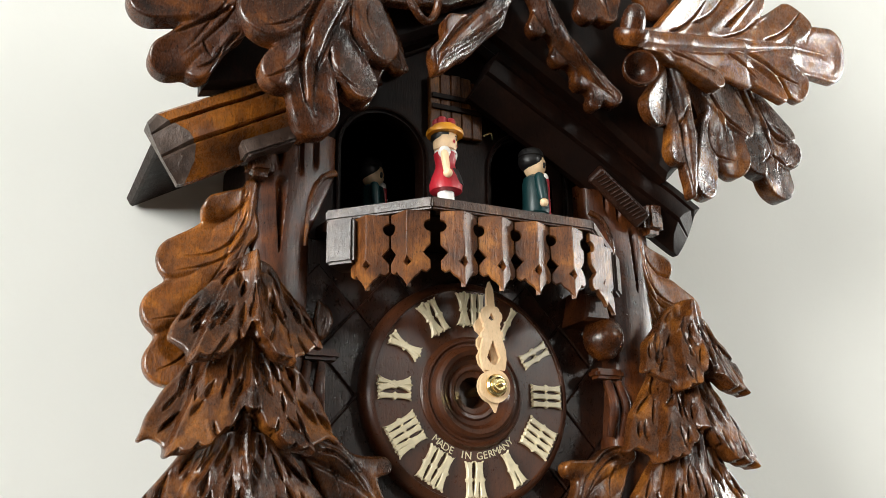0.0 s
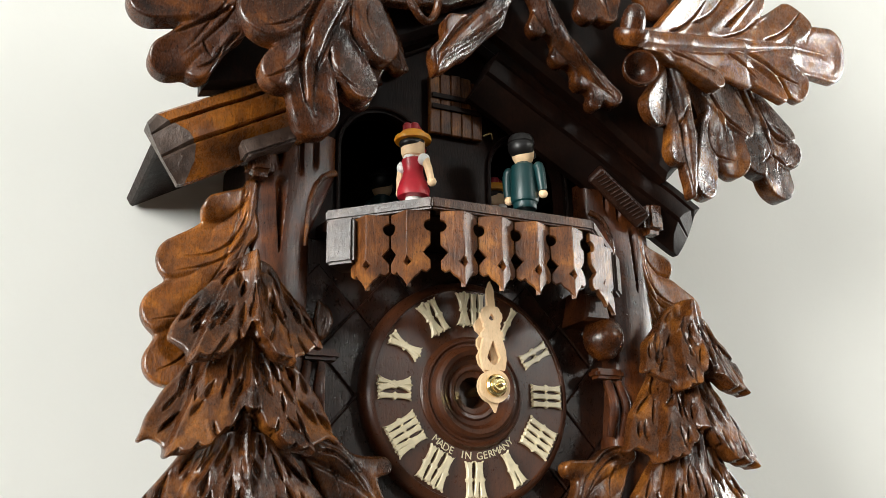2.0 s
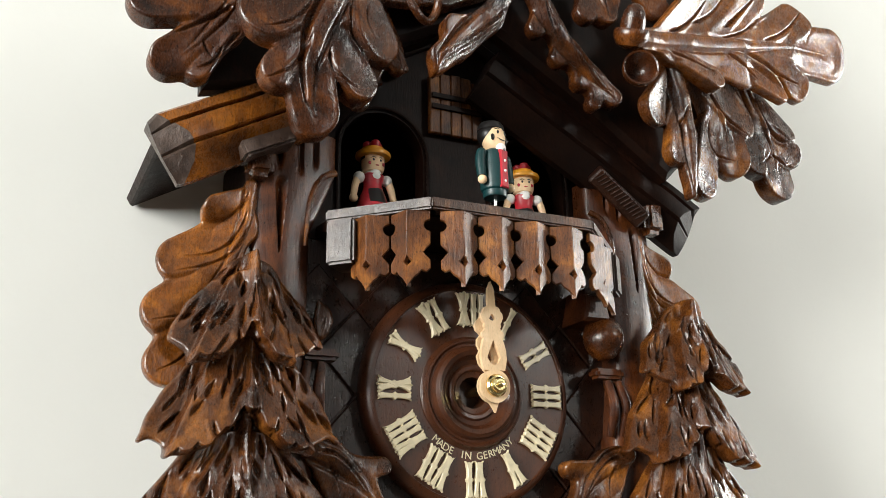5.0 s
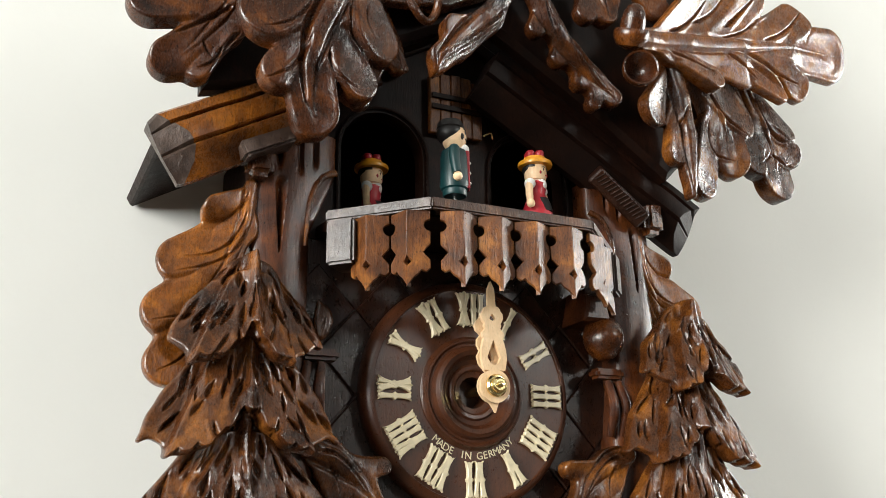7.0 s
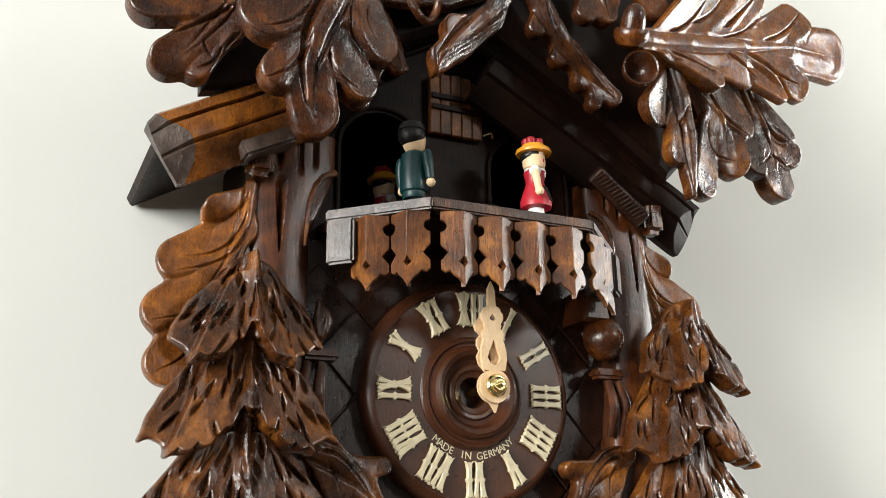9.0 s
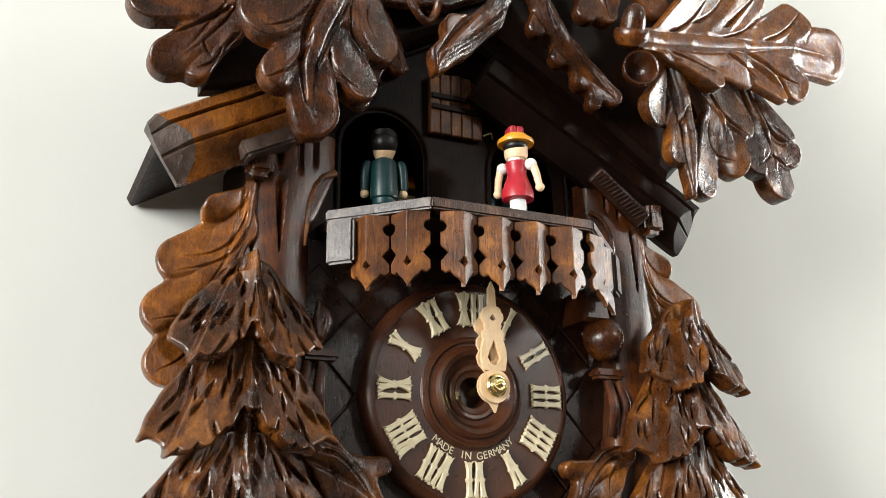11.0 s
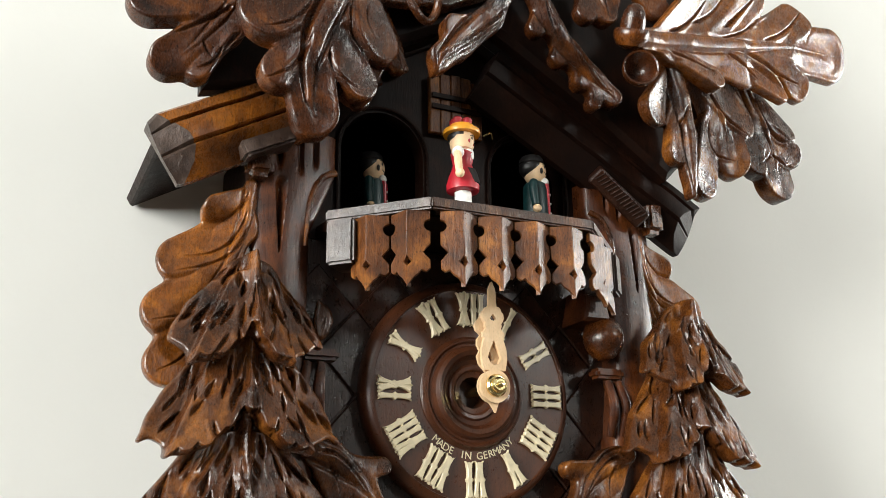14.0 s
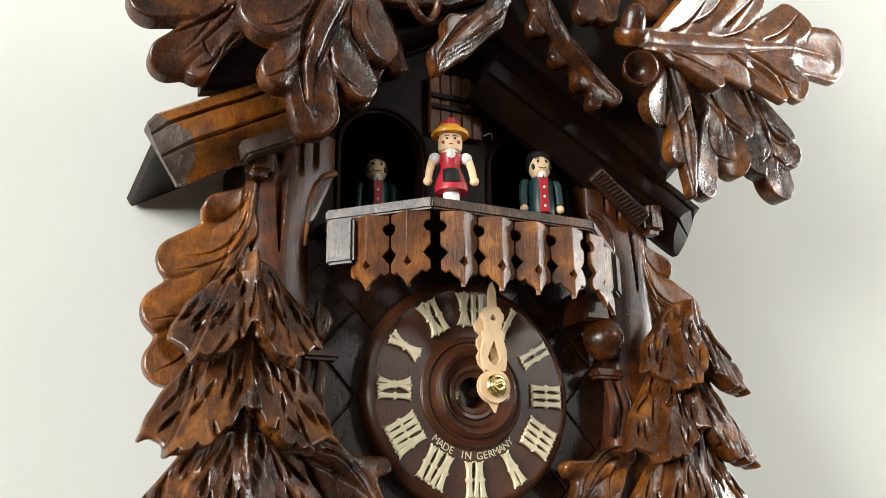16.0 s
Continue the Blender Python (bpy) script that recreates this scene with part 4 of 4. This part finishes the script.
    # amber for its own stain near the root, and for the light on it
    leaf(-41, (147.2, 191.7), [(74.6, 173.2, 5.2), (99.8, 179.8, 6.1), (126.8, 186.5, 6.4), (160.7, 195.3, 6.7), (197.8, 206.6, 7.9), (231.8, 211.2, 10.7)],
         [(95.5, 179.1, 135.0, 222.3, 11.5, 14.6), (131.5, 188.6, 162.1, 225.3, 12.9, 12.9), (168.4, 198.3, 202.9, 218.7, 12.8, 17.1), (208.8, 207.9, 236.6, 212.3, 14.4, 16.2), (91.2, 174.1, 128.1, 170.1, 4.7, 8.8), (117.5, 181.1, 156.1, 181.4, 8.4, 9.9), (136.1, 185.8, 189.6, 176.9, 9.3, 5.8), (163.2, 194.0, 202.9, 184.6, 12.7, 9.8)],
         [(92.2, 182.9, 106.6, 191.2, 122.0, 209.7, 2.1), (138.0, 199.4, 149.0, 209.5, 164.6, 225.8, 2.6), (134.0, 192.3, 158.7, 205.3, 178.6, 227.1, 1.9), (172.2, 202.8, 192.8, 214.4, 211.1, 233.7, 2.4), (93.7, 173.6, 108.4, 172.2, 130.0, 170.6, 2.1), (138.4, 185.2, 152.8, 183.7, 167.9, 177.5, 2.2), (151.6, 189.9, 178.1, 187.8, 197.0, 175.5, 2.7), (170.5, 189.6, 184.8, 186.3, 202.9, 184.6, 1.9), (111.1, 193.3, 127.3, 204.3, 139.7, 220.6, 1.8)],
         WOOD_AMBER, 0.19, -0.12, 9, 6, 1.1)
    leaf(-40, (106.6, 134.5), [(101.1, 173.2, 6.8), (106.1, 155.0, 6.8), (109.4, 133.5, 5.4), (108.5, 111.5, 3.6), (108.1, 99.2, 1.6)],
         [(101.1, 160.2, 88.7, 143.3, 8.8, 9.5), (105.3, 142.0, 99.8, 121.0, 7.4, 6.6)],
         [(97.1, 167.2, 97.6, 151.2, 94.6, 136.3, 2.7), (107.6, 147.3, 104.0, 132.2, 104.3, 122.0, 2.0)],
         WOOD_CARVED, 0.12, 0, 10, 6, 2)
    leaf(-30, (138.6, 152.7), [(125.7, 176.5, 6.4), (138.1, 160.9, 9.3), (144.9, 142.4, 9.3), (145.7, 131.0, 9.9)],
         [(145.2, 167.7, 155.3, 153.1, 14.6, 11.3), (134.1, 145.0, 124.4, 111.7, 8.5, 9.2), (142.8, 140.2, 146.6, 128.2, 10.0, 9.9)],
         [(127.6, 171.2, 143.1, 153.7, 161.7, 142.6, 2.5), (132.1, 148.8, 132.3, 132.4, 148.7, 128.0, 2.1), (154.7, 171.8, 161.4, 163.0, 162.6, 151.3, 1.5)],
         WOOD_CARVED, 0.1, 0, 7, 7, 0.5)
    leaf(-18, (184.3, 153.9), [(171.7, 184.5, 7.7), (183.7, 162.7, 9.2), (191.5, 139.9, 9.2), (190.3, 128.2, 9.8)],
         [(181.9, 174.7, 205.0, 159.6, 6.9, 5.9), (188.0, 153.1, 206.1, 146.6, 6.9, 7.8), (177.2, 154.0, 177.1, 136.7, 9.1, 8.2), (189.4, 139.4, 194.8, 125.7, 9.9, 8.7)],
         [(178.6, 175.6, 191.5, 155.7, 203.6, 155.0, 2.7), (182.4, 155.3, 187.8, 144.3, 176.3, 134.8, 2.3), (188.0, 142.6, 197.0, 139.3, 204.5, 133.2, 2.3)],
         WOOD_CARVED, 0.15, 0, 7, 10, 0.6)
    leaf(-34, (44.7, 171.8), [(22.5, 198.1, 5.7), (30.9, 183.9, 4.8), (43.3, 168.9, 5.5), (57.8, 157.6, 6.2), (69.8, 149.8, 4.9)],
         [(28.8, 187.8, 24.5, 177.8, 4.5, 5.0), (39.9, 170.5, 37.4, 164.7, 4.2, 4.5), (52.3, 160.1, 50.4, 155.0, 4.2, 4.2), (62.1, 151.9, 58.8, 144.9, 3.9, 3.6)],
         [(26.7, 191.7, 34.8, 174.4, 44.1, 166.1, 1.6), (53.6, 162.1, 61.3, 154.8, 68.3, 152.5, 1.3)],
         WOOD_LEAF, 0, -0.15, 8, 6, 1.6)
    leaf(-44, (56.4, 201.3), [(53.3, 214.2, 13.3), (57.0, 200.3, 11.2), (58.9, 189.4, 7.2)],
         [(55.7, 201.6, 47.8, 186.7, 8.6, 5.8), (78.6, 221.1, 93.0, 201.2, 10.3, 7.6)],
         [(56.0, 205.0, 59.3, 194.4, 60.6, 185.0, 1.6)],
         WOOD_LEAF, 0, 0, 8, 6, 1)
    # added blade behind the curl, only to keep that gap in the dark
    leaf(-30, (-31.7, 193.9), [(-68.6, 181.1, 12.6), (-33.4, 188.8, 14.9), (8.0, 212.1, 14.5)],
         [(1.5, 211.9, 31.7, 213.8, 9.6, 10.0)],
         [],
         WOOD_LEAF, 0, 0.3, 0, 6, 0.5)
    leaf(-54, (-24.4, 152.6), [(-3.0, 180.8, 3.5), (-12.2, 164.1, 5.8), (-28.3, 148.6, 7.0), (-38.4, 137.6, 5.2), (-40.1, 131.8, 1.6)],
         [(-23.4, 153.5, -34.7, 152.0, 5.6, 4.4)],
         [(-3.3, 170.5, -18.5, 155.1, -33.4, 142.8, 1.7)],
         WOOD_LEAF, 0.3, -0.3, 10, 6, 1.8, "curled leaf hanging from the crown", name="curled_leaf")
    # unseen crown leaves, added to shade the wall: one each side, one on top
    for m in MIRROR:
        leaf(-30, (125, 280), [(80, 240, 8), (105, 266, 9), (132, 292, 9), (165, 318, 8)],
             [(92, 252, 92, 288, 11, 12), (115, 275, 118, 320, 11, 12), (140, 298, 152, 334, 10, 11), (98, 258, 134, 256, 10, 11), (122, 282, 160, 282, 10, 12), (150, 306, 182, 312, 9, 10), (160, 314, 176, 330, 9, 8)],
             [(100, 262, 96, 276, 92, 290, 2), (122, 284, 118, 304, 119, 322, 2), (108, 268, 124, 260, 138, 256, 2), (132, 292, 148, 286, 162, 282, 2)],
             WOOD_LEAF, 0.10, -0.10, 8, 6, 1.4, mirror=m)
    leaf(-36, (0, 330), [(0, 240, 9), (0, 290, 10), (0, 340, 10), (0, 395, 7)],
         [(0, 262, 38, 282, 12, 14), (0, 262, -38, 282, 12, 14), (0, 305, 42, 335, 12, 14), (0, 305, -42, 335, 12, 14), (0, 350, 26, 380, 11, 11), (0, 350, -26, 380, 11, 11), (0, 380, 0, 405, 10, 9)],
         [(2, 268, 20, 274, 40, 286, 2), (-2, 268, -20, 274, -40, 286, 2), (2, 312, 24, 322, 44, 338, 2), (-2, 312, -24, 322, -44, 338, 2)],
         WOOD_LEAF, 0, -0.10, 8, 6, 1.6)
    for x, z, tip, hollow in ((0.0630, 0.1715, (-0.10, -0.5, 0.86), False), (0.0662, 0.1521, (-0.40, -0.90, -0.12), True)):
        acorn = tagged(new("acorn"), "turned dark wooden acorn")
        acorn.parent = clock
        acorn.matrix_local = Matrix.Translation((x, -0.058, z)) @ Vector(tip).to_track_quat("Z", "Y").to_matrix().to_4x4()
        bm = bmesh.new()
        if hollow:
            lathe(bm, [(0.002, -0.010), (0.0058, -0.008), (0.0084, -0.003), (0.0090, 0.0006), (0.0086, 0.0018), (0.0078, 0.0014), (0.0066, -0.0020), (0.0036, -0.0056), (0.0008, -0.0072)], seg=40, axis="z")
            part("cup", bm, WOOD_LEAF, acorn, "hollow cup with a thin rim")
            continue
        lathe(bm, [(0.002, -0.009), (0.0066, -0.007), (0.0086, -0.0035), (0.0088, -0.0005), (0.0078, 0.0012), (0.0062, 0.0008)], seg=40, axis="z")
        part("cup", bm, WOOD_LEAF, acorn)
        bm = bmesh.new()
        lathe(bm, [(0.0061, 0.0004), (0.0060, 0.005), (0.0052, 0.0090), (0.0036, 0.0120), (0.0016, 0.0132), (0.0004, 0.0134)], seg=32, axis="z")
        part("nut", bm, WOOD_LEAF, acorn)
    bm = bmesh.new()
    lathe(bm, [(0.004, 0.006), (0.0085, 0.004), (0.0118, 0.0), (0.0122, -0.004), (0.0105, -0.009), (0.0060, -0.0125), (0.001, -0.0135)], pose(0.0705, -0.003, 0.0295) @ Matrix.Diagonal((0.82, 1, 0.92, 1)), 32)
    part("boss", bm, WOOD_LEAF, clock, "round turned boss")
    bm = bmesh.new()
    loop = [(-0.0461 + 0.0072 * math.cos(a), -0.052 - 0.002 * math.sin(2 * a), 0.1650 + 0.0105 * math.sin(a)) for a in (2 * math.pi * k / 28 for k in range(29))]
    tube(bm, loop, [0.0019] * 29, 10)
    part("tendril", bm, WOOD_LEAF, clock)


foliage()


# ---- dancing figures ----
FLOOR = 0.0748


def woman():
    bm = bmesh.new()
    mats = [RED, SKIN, YELLOW, WHITE, BLACK]
    lathe(bm, [(0.0040, 0.0004), (0.0040, 0.014)], seg=24, mat=3, axis="z")
    lathe(bm, [(0.0064, 0.0128), (0.0077, 0.0134), (0.0079, 0.0165), (0.0067, 0.0205), (0.0053, 0.0240), (0.0046, 0.0268), (0.0052, 0.0300),
               (0.0056, 0.0322), (0.0040, 0.0336)], seg=32, mat=0, axis="z")
    lathe(bm, [(0.0030, 0.0318), (0.0044, 0.0330), (0.0036, 0.0346)], seg=24, mat=3, axis="z")
    lathe(bm, [(0.0030, 0.0335), (0.0052, 0.0345), (0.0058, 0.0365), (0.0059, 0.0420), (0.0050, 0.0438)], seg=28, mat=1, axis="z")
    lathe(bm, [(0.0040, 0.0418), (0.0088, 0.0422), (0.0091, 0.0432), (0.0088, 0.0444), (0.0062, 0.0452), (0.0058, 0.0470), (0.0040, 0.0476)], seg=32, mat=2, axis="z")
    for fx, fy in ((0.0026, 0.0006), (-0.0024, 0.0012), (0.0002, -0.0028), (0.0000, 0.0034)):
        lathe(bm, [(0.0016, 0.0462), (0.0024, 0.0470), (0.0025, 0.0500), (0.0019, 0.0508), (0.0012, 0.0500)], Matrix.Translation((fx, fy, 0)), 14, 0, "z")
    lathe(bm, [(0.0050, 0.0404), (0.00605, 0.0406), (0.00608, 0.0421), (0.0050, 0.0423)], Matrix.Translation((0, 0.0004, 0)), 28, 4, "z")
    # hair at the back of the head
    ball(bm, (0, 0.0016, 0.0408), 0.0060, 4, 18, (0.98, 0.90, 0.60))
    for s in MIRROR:
        ball(bm, (s * 0.0074, 0, 0.0308), 0.0030, 3, 14)
        tube(bm, [(s * 0.0084, 0, 0.0305), (s * 0.0100, -0.0006, 0.0250), (s * 0.0108, -0.0012, 0.0200)], [0.0020, 0.0019, 0.0017], 10, 1)
        ball(bm, (s * 0.0110, -0.0016, 0.0188), 0.0023, 1, 10)
        ball(bm, (s * 0.0019, -0.0056, 0.0393), 0.0006, 4, 8, (1, 0.5, 1.2))
        ball(bm, (s * 0.0036, -0.0046, 0.0376), 0.0009, 0, 8, (1, 0.6, 1.1))
        tube(bm, [(s * 0.0008, -0.0059, 0.0404), (s * 0.0020, -0.0057, 0.04085), (s * 0.0033, -0.0051, 0.0403)], [0.00016, 0.00024, 0.00014], 6, 4)
    ball(bm, (0, -0.0057, 0.0365), 0.0010, 0, 8, (1.1, 0.4, 0.35))
    # white blouse front and back, dark apron
    ball(bm, (0, 0.0026, 0.0326), 0.0032, 3, 12, (1.1, 0.85, 0.9))
    ball(bm, (0, -0.0030, 0.0318), 0.0036, 3, 14, (0.9, 0.8, 1.0))
    lathe(bm, [(0.0070, 0.0162), (0.00775, 0.0164), (0.0064, 0.0215), (0.0054, 0.0240), (0.0048, 0.0241)], Matrix.Translation((0, -0.0009, 0)) @ Matrix.Diagonal((0.84, 0.99, 1, 1)), 24, 4, "z")
    bm.transform(Matrix.Diagonal((0.97, 0.97, 0.965, 1)))
    return tagged(new("dancer_figurine", finish(bm, mats, "dancer_figurine")), "painted wooden dancer in red dress and yellow hat", "figurine", "dancers on the stage")


def man():
    bm = bmesh.new()
    mats = [GREEN, SKIN, RED, WHITE, BLACK, STEEL]
    lathe(bm, [(0.0008, -0.0022), (0.0008, 0.012)], seg=12, mat=5, axis="z")
    lathe(bm, [(0.0052, 0.0100), (0.0056, 0.0106), (0.0056, 0.0130), (0.0064, 0.0136), (0.0068, 0.0150), (0.0065, 0.0220), (0.0064, 0.0290), (0.0058, 0.0322),
               (0.0036, 0.0338)], seg=32, mat=0, axis="z")
    ball(bm, (0, -0.0002, 0.0395), 0.0062, 1, 24, (0.90, 0.95, 1.16))
    ball(bm, (0, 0.0016, 0.0416), 0.0064, 4, 24, (1.02, 1.0, 0.92))
    lathe(bm, [(0.0062, 0.0434), (0.0066, 0.0440), (0.0062, 0.0462), (0.0052, 0.0476), (0.0006, 0.0480)], Matrix.Translation((0, 0.0014, 0)), 24, 4, "z")
    for s in MIRROR:
        ball(bm, (s * 0.0080, 0, 0.0306), 0.0025, 0, 14)
        tube(bm, [(s * 0.0081, 0, 0.0308), (s * 0.0087, 0, 0.0285), (s * 0.0090, -0.0002, 0.0245), (s * 0.0092, -0.0010, 0.0185)], [0.0024, 0.0025, 0.0024, 0.0021], 14, 0)
        ball(bm, (s * 0.0092, -0.0014, 0.0168), 0.0022, 1, 14)
        ball(bm, (s * 0.0020, -0.0054, 0.0410), 0.0008, 4, 10, (1, 0.5, 1.25))
        tube(bm, [(s * 0.0009, -0.0057, 0.0426), (s * 0.0021, -0.0053, 0.0430), (s * 0.0034, -0.0045, 0.0424)], [0.00014, 0.00022, 0.00014], 6, 4)
        tube(bm, [(0, -0.0060, 0.0372), (s * 0.0012, -0.0059, 0.0374), (s * 0.0024, -0.0054, 0.0381)], [0.00022, 0.00022, 0.00012], 6, 4)
        ball(bm, (s * 0.0042, -0.0040, 0.0385), 0.0014, 4, 10, (0.8, 0.6, 1.2))
    # red waistcoat with white buttons, white collar
    prism(bm, [(-0.0024, 0.0134), (0.0024, 0.0134), (0.0020, 0.0230), (0.0024, 0.0320), (-0.0024, 0.0320), (-0.0020, 0.0230)], -0.0072, -0.0046, mat=2, chamfer=0.0005)
    for z in (0.0165, 0.0215, 0.0265):
        ball(bm, (0, -0.0072, z), 0.0007, 3, 10)
    ball(bm, (0, -0.0050, 0.0332), 0.0028, 3, 12, (0.95, 0.8, 1.0))
    ball(bm, (0, -0.0068, 0.0318), 0.0009, 4, 8, (0.6, 0.6, 1.5))
    return tagged(new("dancer_figurine", finish(bm, mats, "dancer_figurine")), "painted wooden dancer in green coat and red waistcoat", "figurine", "dancers on the stage")


def turntable():
    ob = tagged(new("turntable"), "dark wooden turntable of the dancing stage", "turntable")
    bm = bmesh.new()
    lathe(bm, [(0.004, 0.0), (0.051, 0.0), (0.0515, 0.0005), (0.0515, 0.0010), (0.051, 0.0013), (0.004, 0.0013)], seg=64, axis="z")
    part("disc", bm, WOOD_CASE, ob)
    ob.location = (0, 0.0143, Z0 + 0.0735)
    return ob


DISC = turntable()
WOMAN = woman()
MAN = man()
DANCERS = [(WOMAN, 0), (MAN, 1), (copy_thing(WOMAN, Matrix()), 2), (copy_thing(MAN, Matrix()), 3)]


# ---- moving parts ----
def motions():
    CY, RHO, A0, RATE, ECC, STOP, TURN = 0.0143, 0.0415, -0.5594, 0.2096, 0.0020, 14.45, 2.31
    times = [0.25 * k for k in range(58)] + [STOP, 14.6, 15.2, 16.0]

    LAG = ((-14,) * 8, (0,) * 8, (-30, -30, -30, -46, -52, -28, -5, -5), (0,) * 8)

    def ring_angle(t):
        return A0 - RATE * min(t, STOP)

    for ob, k in DANCERS:
        rows = []
        rise = 0.0016 if k % 2 else -0.0004
        lean = -1.2 if k % 2 else 1.0
        for t in times:
            a = ring_angle(t) + k * math.pi / 2
            beta = -2 * math.pi / TURN * (min(t, STOP) - 0.65)
            off = beta - 1.62
            beta += radians(np.interp(t, (0, 6, 7, 8, 9, 11.5, 13.2, 16), LAG[k]))
            # beta is the turn away from facing the camera's side of the room
            yaw = beta - AZ
            ox, oy = math.sin(off - AZ), -math.cos(off - AZ)
            rows.append((t, pose(RHO * math.sin(a) + lean * ECC * ox, CY - RHO * math.cos(a) + lean * ECC * oy, Z0 + FLOOR + rise, 0, 0, math.degrees(yaw))))
        walk(ob, rows)
    walk(DISC, [(t, pose(0, CY, Z0 + 0.0735, 0, 0, math.degrees(ring_angle(t)))) for t in times])
    walk(MINUTE, [(t, pose(0, -0.0216, 0, 0, -1.6 + 0.1 * t, 0)) for t in (0.0, 4.0, 8.0, 12.0, 16.0)])


motions()
